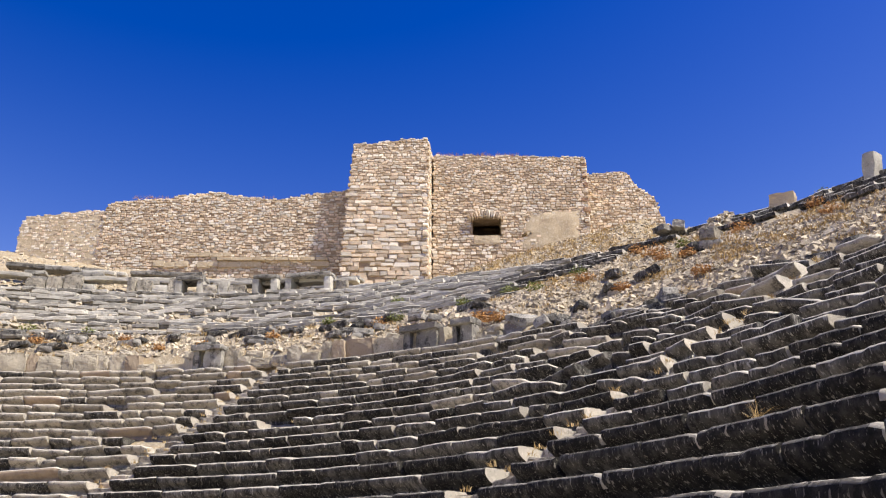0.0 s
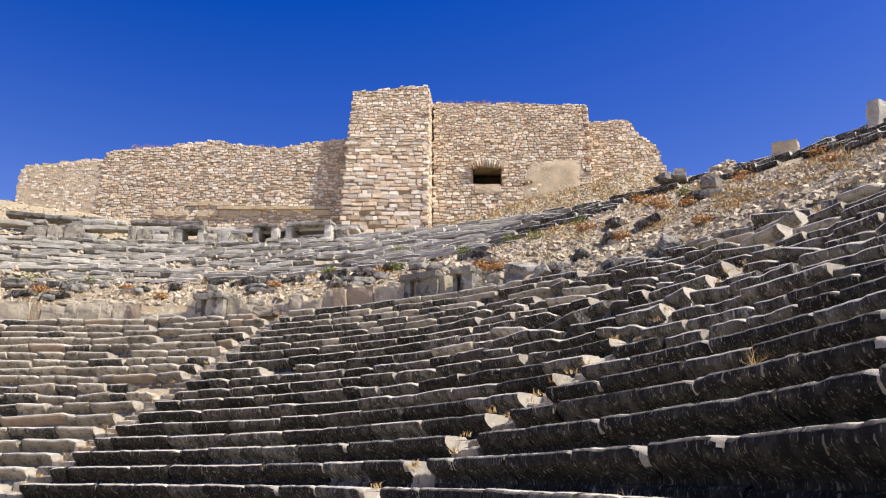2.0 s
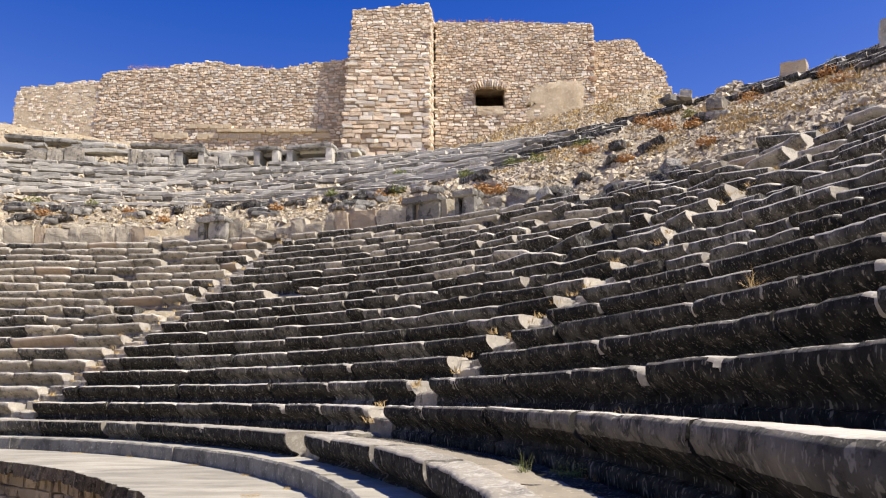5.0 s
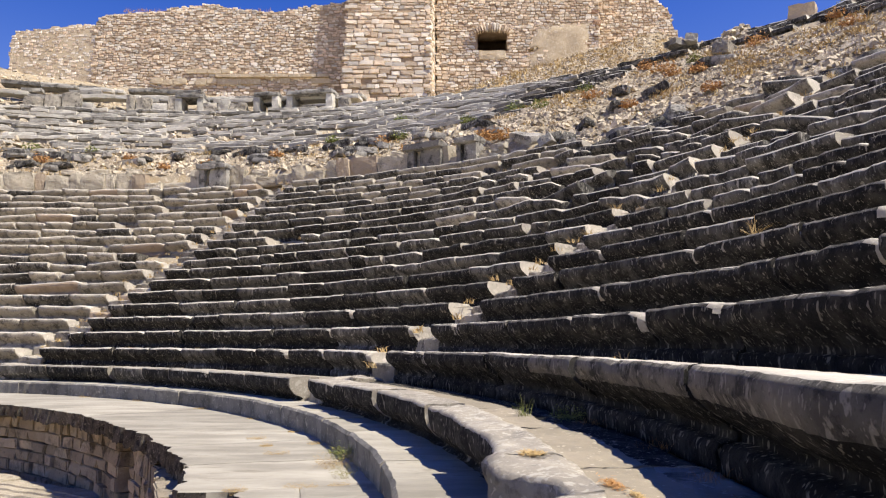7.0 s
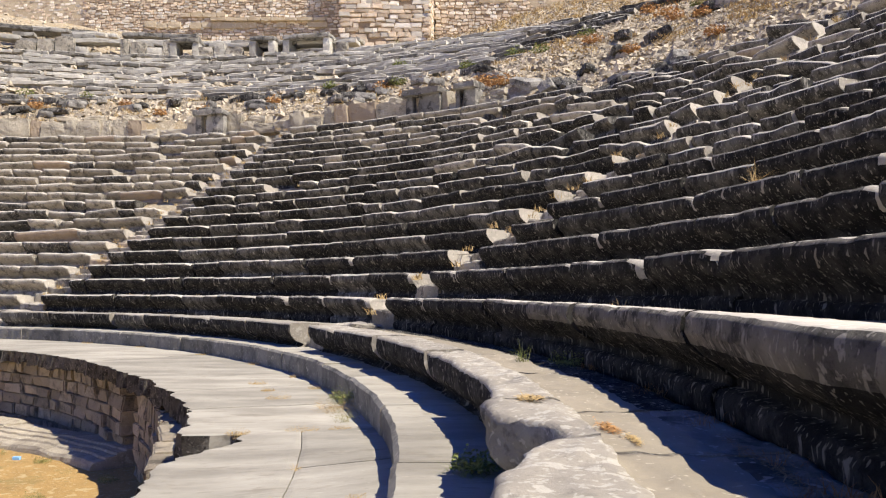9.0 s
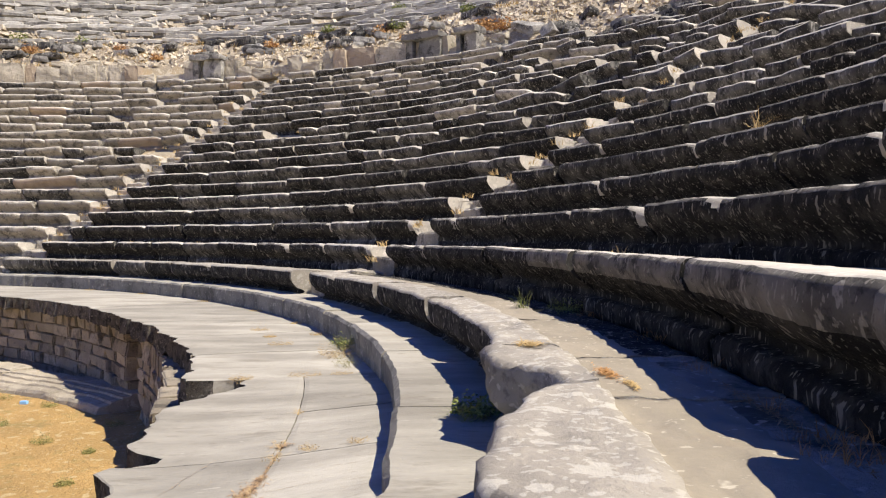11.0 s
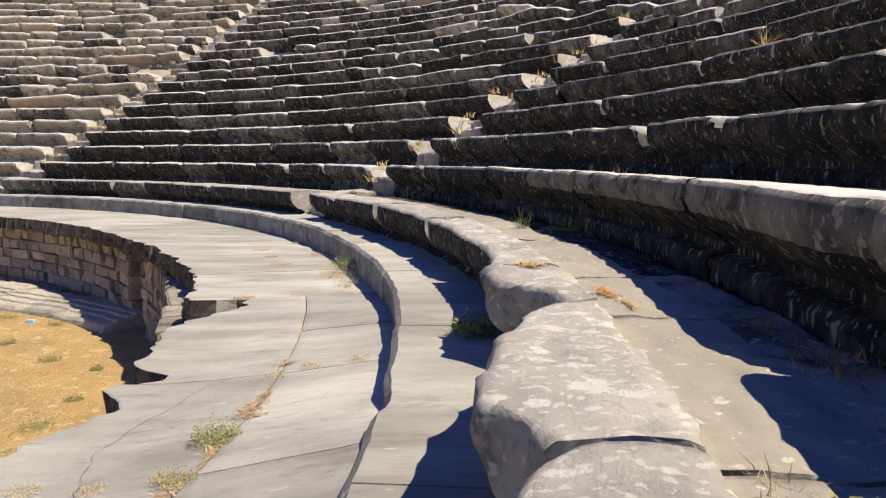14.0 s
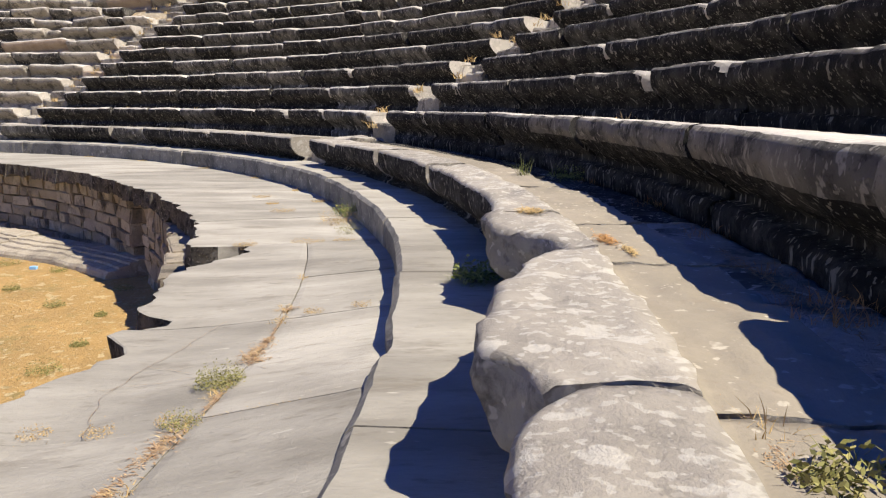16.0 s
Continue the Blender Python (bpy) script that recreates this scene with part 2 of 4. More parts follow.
# broken front line of the lowest blocks: degrees, radius
LOW_FRONT = [(-9.0, 16.53), (-6.7, 16.535), (-6.25, 16.56), (-5.97, 16.64), (-5.93, 16.60), (-5.2, 16.454), (-4.4, 16.45), (-3.0, 16.475), (-1.25, 16.69), (-1.17, 16.78), (-0.5, 16.74), (0.55, 16.49),
             (1.9, 16.495), (1.98, 16.55), (4.3, 16.59), (7.5, 16.55), (9.3, 16.525), (16.0, 16.49), (26.0, 16.40), (60.0, 16.45)]
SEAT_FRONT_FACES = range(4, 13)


def dense(profile, step):
    out, origin = [], []
    for i, (a, b) in enumerate(zip(profile, profile[1:] + profile[:1])):
        n = max(1, round(math.hypot(b[0] - a[0], b[1] - a[1]) / step)) if i not in (12, 13, 14) else 1
        for j in range(n):
            out.append((a[0] + (b[0] - a[0]) * j / n, a[1] + (b[1] - a[1]) * j / n))
            origin.append(i)
    return out, origin


def seat_block(r, z, d0, d1, step, big, small, rng, profile=SEAT_PROFILE, fronts=SEAT_FRONT_FACES, fine=None, chip=0.0, floors=(), bend=None, wobble=1.0, caps=(0, 0), nose=(), reach=0.44, broken=None, crag=1.0):
    """Mesh of one curved block, its origin at the middle of its front edge."""
    prof, origin = dense(profile, fine) if fine else (profile, list(range(len(profile))))
    mid = (d0 + d1) / 2
    base = at(r, mid, z)
    n = max(3, round(radians(d1 - d0) * r / step))
    tilt, skew = rng.uniform(-0.006, 0.006), rng.uniform(-0.012, 0.012)
    ends = [rng.random() < 0.3 for _ in range(2)]
    tilt, skew = tilt * wobble, skew * wobble
    verts, faces, slots, smooth, torn = [], [], [], [], []
    m = len(prof)
    for i in range(n + 1):
        f = i / n
        d = d0 + (d1 - d0) * f
        edge = min(f, 1 - f) * radians(d1 - d0) * r
        end_cut = chip * max(0, 1 - edge / 0.16) if ends[0 if f < 0.5 else 1] else 0
        for u, h in prof:
            p = at(r + u + (bend(d) * max(0, min(1, (reach - u) / (reach * 0.68))) if bend else 0) + skew * (f - 0.5) * 2, d, z + h + tilt * (f - 0.5) * 2)
            w = rough(p, big, small * (crag if h < -0.02 and u < 0.25 else 1.0), 1.7)
            front = max(0, 1 - u / 0.3) * (1 if h > -0.3 else 0.3)
            bite = max(0, noise.noise(p * 2.9 + Vector((3, 1, 8))) - 0.28) * 0.16 * front * (chip * 6 if chip else 0.6)
            out = Vector((math.cos(radians(d)), math.sin(radians(d)), 0))
            p += w + out * (bite + end_cut * front) - Vector((0, 0, (bite * 0.5 + end_cut * 0.6) * (max(0, 1 - u / 0.4) if h > -0.1 else 0)))
            verts.append(p - base)
            torn.append(broken is not None and h > -0.26 and u < 0.36 and step < 0.1 and end_cut > 0.0 and edge < (0.02 + 0.09 * (1 + h / 0.16)) * (1 + 0.8 * noise.noise(p * 5.0)))
    for i in range(n):
        for j in range(m):
            a, b = i * m + j, i * m + (j + 1) % m
            faces.append((a, b, b + m, a + m))
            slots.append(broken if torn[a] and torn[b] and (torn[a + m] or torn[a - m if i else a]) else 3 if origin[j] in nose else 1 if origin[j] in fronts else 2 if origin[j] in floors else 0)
            smooth.append(True)
    faces += [tuple(range(m - 1, -1, -1)), tuple(range(n * m, n * m + m))]
    slots += list(caps)
    smooth += [False, False]
    return faces, verts, slots, smooth, base


def seat_rows():
    rng = random.Random(11)
    for k in range(-1, 18):
        r, z = row_r(k), row_z(k)
        row = tagged(new("seat_row"), "curved row of weathered grey marble seat blocks" if k < 9 else "curved row of displaced weathered marble seat blocks", "seat row", "rows of the lower cavea")
        row.location = at(r, 40, z)
        bpy.context.view_layer.update()
        lo, hi = -46.0, 124.0
        cuts = [(s - 55 / r * 0.5 * 0.8, s + 55 / r * 0.5 * 0.8) for s in STAIRS]
        spans, start = [], lo
        for a, b in cuts:
            spans.append((start, a))
            start = b
        spans.append((start, hi))
        for a, b in spans:
            d = a
            fixed = [c for c in ((-5.95, -1.21, 1.94, 7.5, 12.3) if k == -1 else (-4.07, 1.9, 5.0, 9.5) if k == 0 else ()) if a < c < b]
            while d < b - 0.3:
                length = (rng.uniform(1.0, 2.3) if k < 6 else rng.uniform(0.6, 1.7)) / r * 57.3
                e = min(b, d + length)
                if b - e < 0.5 / r * 57.3:
                    e = b
                ahead = [c for c in fixed if c > d + 0.1]
                if ahead and (d > -12 or e > ahead[0]):
                    e = ahead[0]
                mid = (d + e) / 2
                near = -12 < mid < 14 and k <= 1
                jumble = min(1, max(0, (k - 5) / 6)) * min(1, max(0, (54 - mid) / 8)) * min(1, max(0, (mid - 8) / 8)) + (0.3 if mid > 72 and k > 2 else 0) + (0.12 if k > 3 else 0)
                gap = 0.012 / r * 57.3
                if rng.random() > 0.06 * jumble:
                    step, fine, big, small = (0.04, 0.028, 0.016 if k == -1 else 0.010, 0.014 if k == -1 else 0.006) if near else (0.075, 0.05, 0.012, 0.009) if k < 6 and mid < 45 else (0.15, 0.08, 0.015, 0.015)
                    dr, dz = rng.gauss(0, 0.014 + 0.07 * jumble), rng.gauss(0, 0.008 + 0.03 * jumble)
                    if k < 1:
                        dz = 0.008 if k == 0 and mid < 16 else 0.0
                    bend = (lambda deg: lin(deg, ROW_FRONT) - 17.614) if k == 0 else None
                    if k == -1:
                        dr = 0.0
                        bend = lambda deg, lo=d, hi=e: min(0.23, lin(min(max(deg, lo + 0.03), hi - 0.03), LOW_FRONT) - 16.527) + 0.012 * noise.noise(Vector((deg * 2.3, 1, 5)))
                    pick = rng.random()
                    # Past 72 degrees mostly pale fronts: paler stone, with its sunlight coloured in.
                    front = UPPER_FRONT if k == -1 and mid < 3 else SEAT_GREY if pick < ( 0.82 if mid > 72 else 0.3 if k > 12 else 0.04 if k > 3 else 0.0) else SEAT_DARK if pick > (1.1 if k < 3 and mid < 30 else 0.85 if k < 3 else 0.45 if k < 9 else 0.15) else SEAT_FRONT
                    # Face 15 paints the footway strip dark where the row above shades it.
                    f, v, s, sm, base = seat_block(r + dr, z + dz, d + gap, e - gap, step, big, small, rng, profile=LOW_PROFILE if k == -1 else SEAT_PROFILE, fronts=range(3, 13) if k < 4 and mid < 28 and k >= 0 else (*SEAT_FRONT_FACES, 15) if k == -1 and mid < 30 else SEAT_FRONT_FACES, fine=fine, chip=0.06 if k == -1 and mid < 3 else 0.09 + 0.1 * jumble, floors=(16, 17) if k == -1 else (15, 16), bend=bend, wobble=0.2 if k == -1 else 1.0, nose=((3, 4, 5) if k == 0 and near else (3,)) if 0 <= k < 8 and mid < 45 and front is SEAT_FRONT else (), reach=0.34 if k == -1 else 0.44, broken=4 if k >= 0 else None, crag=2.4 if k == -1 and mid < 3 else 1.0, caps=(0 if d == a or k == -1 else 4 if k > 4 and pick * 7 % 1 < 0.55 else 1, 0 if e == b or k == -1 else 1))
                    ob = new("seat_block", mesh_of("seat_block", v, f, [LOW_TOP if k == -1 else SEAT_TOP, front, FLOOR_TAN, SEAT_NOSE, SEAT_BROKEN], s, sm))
                    ob.parent = row
                    ob.location = base - row.location
                    ob.rotation_euler = (rng.gauss(0, 0.08) * jumble, rng.gauss(0, 0.08) * jumble, rng.gauss(0, 0.07) * jumble)
                d = e
        # two half-height steps on each stair
        for s in STAIRS:
            w = 55 / r * 0.4
            for j, (u, h) in enumerate(((0.0, -0.2), (0.36, 0.0))):
                prof = [(u + 0.5, h), (u + 0.03, h), (u, h - 0.03), (u + 0.01, h - 0.3), (u + 0.5, h - 0.3)]
                f, v, sl, sm, base = seat_block(r + 0.16 + rng.uniform(-0.05, 0.05), z - rng.uniform(0, 0.05), s - w + 0.05, s + w - 0.05, 0.12, 0.06, 0.035, rng, profile=prof, fronts=())
                ob = new("stair_step", mesh_of("stair_step", v, f, [SEAT_GREY], sl, False))
                ob.parent = row
                ob.location = base - row.location


seat_rows()

# ---- kerb, paving and podium round the orchestra ----
def block_ring(name, parent, r, z, depth, height, d0, d1, length, mats, rng, step=0.1, big=0.02, small=0.008, bulge=0.02, fine=0.08, gap=0.01):
    prof = [(depth, 0), (0.03, 0), (0, -0.03), (0, -height), (depth, -height)]
    d = d0
    while d < d1 - 0.2:
        e = min(d1, d + rng.uniform(*length) / r * 57.3)
        g = gap / r * 57.3
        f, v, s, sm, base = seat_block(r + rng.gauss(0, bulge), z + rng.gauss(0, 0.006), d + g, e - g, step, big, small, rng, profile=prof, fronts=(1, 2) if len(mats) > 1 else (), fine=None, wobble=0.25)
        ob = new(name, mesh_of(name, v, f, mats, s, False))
        ob.parent = parent
        ob.location = base - parent.location
        d = e


def pave_z(r, deg):
    """Height of the walkway: the near slabs rise gently to the kerb."""
    if deg > 11.78 or deg < -46:
        return 0.0
    return (0.14 + 0.095 * min(1.0, max(0.0, (1 - deg) / 3.5)) - 0.11 * min(1.0, max(0.0, (deg - 2.0) / 9.0))) * min(1.0, max(0.0, (r - 14.9) / 1.24)) ** 1.3


def paving():
    rng = random.Random(5)
    kerb = tagged(new("kerb"), "low curved marble kerb in front of the seats", "kerb", kind="structure")
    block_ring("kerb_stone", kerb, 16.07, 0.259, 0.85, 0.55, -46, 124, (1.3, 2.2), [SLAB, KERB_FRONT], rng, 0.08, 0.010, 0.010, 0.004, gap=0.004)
    floor = tagged(new("pavement"), "walkway of worn grey marble slabs", "pavement", kind="structure")
    rings = ((15.497, 16.14), (14.0, 15.499))
    for ring, (ra, _) in enumerate(rings):
        cuts = [-46, -39, -32, -25.5, -19, -13, -7.5, -2.2, 2.78, 6.65, 11.8] if ring == 0 else [-46, -39, -33, -26, -19.5, -13.2, -7.2, -2.45, 2.8, 11.75]
        while cuts[-1] < 120 and ring:
            cuts.append(cuts[-1] + rng.uniform(5.0, 8.5))
        for d, e in zip(cuts, cuts[1:]):
            mid = (d + e) / 2
            rb = 16.14 if ring == 0 or mid > 11.8 else 15.499
            verts, faces = [], []
            na, nr = max(4, round((e - d) * 15 / 57.3 / 0.05)), 18
            base = at(rb - 0.5, mid, 0)
            tilt, lift = rng.uniform(-0.003, 0.003), rng.uniform(-0.002, 0.002)
            near = mid < 11.8
            for i in range(na + 1):
                for j in range(nr + 1):
                    fa, fr = i / na, j / nr
                    deg = d + 0.016 + (e - d - 0.032) * fa
                    inner = ra if ring == 0 else lin(deg, LIP)
                    rr = inner + (rb - 0.008 - inner) * (fr if ring == 0 else fr ** 1.3)
                    z = tilt * (fa - 0.5) + lift
                    if near:
                        z += pave_z(rr, deg)
                    p = at(rr, deg, z)
                    if j < 4 and ring:
                        out = Vector((math.cos(radians(deg)), math.sin(radians(deg)), 0))
                        p += out * (noise.noise(p * 3.1) * 0.07 + noise.noise(p * 9.0) * 0.05 + noise.noise(p * 24.0) * 0.02) * (1 - j / 4)
                    p += rough(p, 0.006, 0.003) + (Vector((0, 0, -0.005)) if i in (0, na) or j in (0, nr) else Vector())
                    verts.append(p - base)
            top = len(verts)
            thick = 0.22
            for i in range(na + 1):
                for j in (0, nr):
                    q = verts[i * (nr + 1) + j]
                    verts.append(q - Vector((0, 0, thick)) + (rough(q + base, 0.06, 0.04, 4) if j == 0 else Vector()))
            w = nr + 1
            slots = []
            for i in range(na):
                for j in range(nr):
                    faces.append((i * w + j, i * w + j + 1, (i + 1) * w + j + 1, (i + 1) * w + j))
                    slots.append(0)
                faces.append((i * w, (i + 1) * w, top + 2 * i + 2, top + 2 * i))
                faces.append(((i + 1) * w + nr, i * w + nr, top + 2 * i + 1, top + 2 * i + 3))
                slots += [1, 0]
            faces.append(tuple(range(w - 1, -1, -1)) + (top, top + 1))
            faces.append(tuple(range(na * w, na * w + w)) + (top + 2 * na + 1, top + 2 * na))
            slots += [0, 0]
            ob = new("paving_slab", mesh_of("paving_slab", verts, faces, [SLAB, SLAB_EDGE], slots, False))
            ob.parent = floor
            ob.location = base


LIP = [(-46, 14.6), (-2.3, 14.6), (-0.9, 14.61), (0.07, 14.68), (1.0, 14.83), (1.5, 14.82), (2.4, 14.63), (2.78, 14.66), (2.85, 14.88), (3.4, 14.88), (4.3, 14.64), (7.4, 14.61), (8.75, 14.69),
       (10.6, 15.03), (11.7, 15.06), (11.82, 14.57), (14, 14.55), (18.1, 14.52), (22.9, 14.36), (35, 14.08), (55, 14.05), (124, 14.05)]
# Slab edge colour: dark weathering plus the shade under the overhanging lip.
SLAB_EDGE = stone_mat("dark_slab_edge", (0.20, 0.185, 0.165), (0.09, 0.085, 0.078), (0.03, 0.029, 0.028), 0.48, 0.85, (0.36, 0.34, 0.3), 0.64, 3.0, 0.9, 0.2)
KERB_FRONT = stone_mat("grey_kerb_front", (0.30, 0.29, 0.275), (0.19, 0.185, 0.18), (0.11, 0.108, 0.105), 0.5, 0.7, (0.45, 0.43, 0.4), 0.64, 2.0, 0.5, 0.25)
paving()


def stone_shapes(n, seed, mats, bevel=0.12):
    """A few unit stones, front at -y, with uneven faces and worn edges."""
    rng = random.Random(seed)
    out = []
    for _ in range(n):
        bm = bmesh.new()
        bmesh.ops.create_cube(bm, size=1.0)
        for v in bm.verts:
            v.co += Vector((rng.uniform(-0.12, 0.08), rng.uniform(-0.1, 0.1), rng.uniform(-0.14, 0.06))) * 0.9
        edges = [e for e in bm.edges if all(v.co.y < 0 for v in e.verts)]
        bmesh.ops.bevel(bm, geom=edges, offset=bevel, segments=2, affect="EDGES")
        me = bpy.data.meshes.new("stone")
        bm.to_mesh(me)
        bm.free()
        for m in mats:
            me.materials.append(m)
        out.append(me)
    return out


PODIUM_FOOT = stone_mat("tan_moulding_marble", (0.47, 0.42, 0.35), (0.36, 0.32, 0.265), (0.2, 0.18, 0.15), 0.55, 0.6, (0.56, 0.52, 0.45), 0.63, 2.0, 0.6, 0.15)
PODIUM_SHAPES = stone_shapes(10, 3, [PODIUM], 0.05)


def podium_wall():
    rng = random.Random(8)
    wall = tagged(new("podium_wall"), "curved podium wall of coursed grey-brown blocks", "wall", kind="structure")
    verts, faces = [], []
    degs = [-60 + i for i in range(200)]
    for d in degs:
        verts += [at(14.6, d, -0.2), at(14.6, d, -1.7)]
    faces = [(2 * i, 2 * i + 1, 2 * i + 3, 2 * i + 2) for i in range(len(degs) - 1)]
    part("wall_core", mesh_of("wall_core", verts, faces, [MORTAR], None, True), wall)
    for a, b in ((12, 32.5), (36.0, 64)):
        z = -1.42
        while z < -0.26:
            h = min(rng.uniform(0.14, 0.30), -0.22 - z)
            d = a
            while d < b:
                e = min(b, d + rng.uniform(0.25, 0.75) / 14.3 * 57.3)
                ob = new("podium_block", rng.choice(PODIUM_SHAPES))
                ob.parent = wall
                mid = (d + e) / 2
                ob.location = at(14.46 + rng.uniform(-0.02, 0.02), mid, z + h / 2)
                ob.rotation_euler = (0, 0, radians(mid + 90 + 180))
                ob.scale = (radians(e - d) * 14.25 * 0.97, 0.4, h * 0.95)
                d = e
            z += h
    footing = tagged(new("podium_moulding"), "moulded marble foot of the podium wall", "moulding", kind="structure")
    prof = [(0.9, 0.0), (0.5, 0.0), (0.49, -0.025), (0.37, -0.03), (0.36, -0.06), (0.22, -0.07), (0.20, -0.10), (0.06, -0.12), (0.02, -0.16), (0.0, -0.22), (0.0, -0.35), (0.9, -0.35)]
    line = [(34, 13.80), (36, 13.70), (42, 13.38), (47, 13.0), (56, 12.85), (70, 12.85)]
    d = 34.6
    while d < 66:
        e = d + rng.uniform(2.6, 4.4)
        f, v, s, sm, base = seat_block(13.5, -1.17 + rng.uniform(-0.02, 0.02), d + 0.05, e, 0.1, 0.025, 0.014, rng, profile=prof, fronts=(), bend=lambda deg: lin(deg, line) - 13.5, reach=50.0)
        ob = new("moulding_stone", mesh_of("moulding_stone", v, f, [PODIUM_FOOT], s, False))
        ob.parent = footing
        ob.location = base
        d = e


podium_wall()

# ---- middle terrace wall above the lower seats ----
TERRACE = stone_mat("weathered_grey_ashlar", (0.56, 0.51, 0.43), (0.38, 0.345, 0.29), (0.12, 0.11, 0.095), 0.55, 0.75, (0.55, 0.51, 0.45), 0.62, 1.6, 0.9, 0.25, tints=((0.88, (0.42, 0.32, 0.22)),))


def rocky(name, size, seed, mats, cuts=3, amount=0.06, f=2.0, worn=0.08):
    bm = bmesh.new()
    bmesh.ops.create_cube(bm, size=1.0)
    bmesh.ops.subdivide_edges(bm, edges=bm.edges[:], cuts=cuts, use_grid_fill=True)
    off = Vector((seed * 3.7, seed * 1.9, seed * 0.7))
    for v in bm.verts:
        v.co = v.co * (1 - worn) + v.co.normalized() * 0.62 * worn
        v.co = Vector((v.co.x * size[0], v.co.y * size[1], v.co.z * size[2]))
        n = v.co.normalized()
        v.co -= n * max(0, v.co.length - 0.52 * max(size)) * 0.25
        v.co += noise.noise_vector(v.co * f + off) * amount + noise.noise_vector(v.co * f * 4 + off) * amount * 0.4
    me = bpy.data.meshes.new(name)
    bm.to_mesh(me)
    bm.free()
    for m in mats:
        me.materials.append(m)
    return me


def terrace_wall():
    rng = random.Random(21)
    wall = tagged(new("terrace_wall"), "broken retaining wall of large upright grey blocks", "wall", kind="structure")
    shapes = [rocky("upright_block", (1, 0.6, 1), i, [TERRACE], 5, 0.06, worn=0.05) for i in range(9)]
    d = 53.0
    while d < 124:
        w = rng.uniform(0.45, 1.35)
        e = d + w / 30.6 * 57.3
        h = rng.uniform(0.78, 0.95) if rng.random() < 0.75 else rng.uniform(0.4, 0.7)
        if d < 56 or rng.random() < 0.1:
            h *= 0.5
        mid = (d + e) / 2
        ob = new("upright_block", rng.choice(shapes))
        ob.parent = wall
        ob.location = at(30.85 + rng.uniform(-0.08, 0.08), mid, 7.8 + h / 2)
        ob.rotation_euler = (rng.gauss(0, 0.03), rng.gauss(0, 0.03), radians(mid + 90 + rng.uniform(-4, 4)))
        ob.scale = (w * 1.02, 1, h)
        if rng.random() < 0.6:
            w2, h2 = rng.uniform(0.4, 1.1), rng.uniform(0.16, 0.34)
            ob = new("upright_block", rng.choice(shapes))
            ob.parent = wall
            ob.location = at(31.1 + rng.uniform(-0.15, 0.25), mid + rng.uniform(-0.6, 0.6), 7.78 + h + h2 / 2)
            ob.rotation_euler = (rng.gauss(0, 0.1), rng.gauss(0, 0.1), radians(mid + 90 + rng.uniform(-20, 20)))
            ob.scale = (w2, 0.9, h2)
        d = e
    # niches with a cap slab on two uprights
    for deg, w, h in ((59.4, 1.5, 0.85), (55.7, 0.9, 0.8), (78.3, 1.3, 0.9)):
        niche = tagged(new("pedestal"), "ruined marble pedestal with a projecting cap slab", "pedestal", "terrace pedestals")
        niche.location = at(30.55, deg, 7.8)
        niche.rotation_euler = (0, 0, radians(deg + 90))
        for x, ww in ((-w * 0.2, w * 0.62), (w * 0.38, w * 0.2)):
            ob = part("upright", rocky("upright", (ww, 0.5, h), x, [UPPER_FRONT], 4, 0.05), niche)
            ob.location = (x, 0, h / 2)
        ob = part("cap", rocky("cap", (w * 1.1, 0.75, 0.22), w, [UPPER_FRONT], 3, 0.05), niche)
        ob.location = (0, 0.05, h + 0.08)


terrace_wall()

# ---- upper seat rows, half buried ----
LOW_EDGE = [(28, 36.3), (33, 36.75), (43, 38.9), (46, 42.0), (50, 42.6), (53, 39.5), (57, 35.2), (62, 33.9), (125, 33.9)]


def upper_rows():
    rng = random.Random(31)
    prof = [(0.84, 0.0), (0.05, 0.0), (0.0, -0.03), (0.01, -0.19), (0.16, -0.24), (0.20, -0.42), (0.84, -0.42)]
    for j in range(13):
        r, z = 34.0 + 0.815 * j, 10.62 + 0.42 * j
        row = tagged(new("upper_seat_row"), "half-buried curved row of pale broken marble slabs", "seat row", "rows of the upper cavea")
        row.location = at(r, 60, z)
        d = 20.0
        while d < 122:
            length = rng.uniform(0.9, 2.6)
            e = d + length / r * 57.3
            mid = (d + e) / 2
            keep = r >= lin(mid, LOW_EDGE) and abs(mid - 87.5) > 0.75
            whole = 0.94 if mid > 58 else 0.85 if mid > 49 or r > 41 else 0.45
            if keep and rng.random() < whole:
                # Darker stone below each pale nose paints in the undercut's shade.
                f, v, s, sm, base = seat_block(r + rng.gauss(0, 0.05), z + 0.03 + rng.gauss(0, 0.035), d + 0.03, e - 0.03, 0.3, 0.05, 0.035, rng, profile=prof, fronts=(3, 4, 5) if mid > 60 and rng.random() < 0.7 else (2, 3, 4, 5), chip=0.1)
                # Below 57 degrees fronts face away from the sun and are coloured darker.
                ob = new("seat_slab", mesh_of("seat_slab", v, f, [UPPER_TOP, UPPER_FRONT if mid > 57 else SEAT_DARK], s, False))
                ob.parent = row
                ob.location = base - row.location
                ob.rotation_euler = (rng.gauss(0, 0.04), rng.gauss(0, 0.04), rng.gauss(0, 0.03))
            d = e


upper_rows()


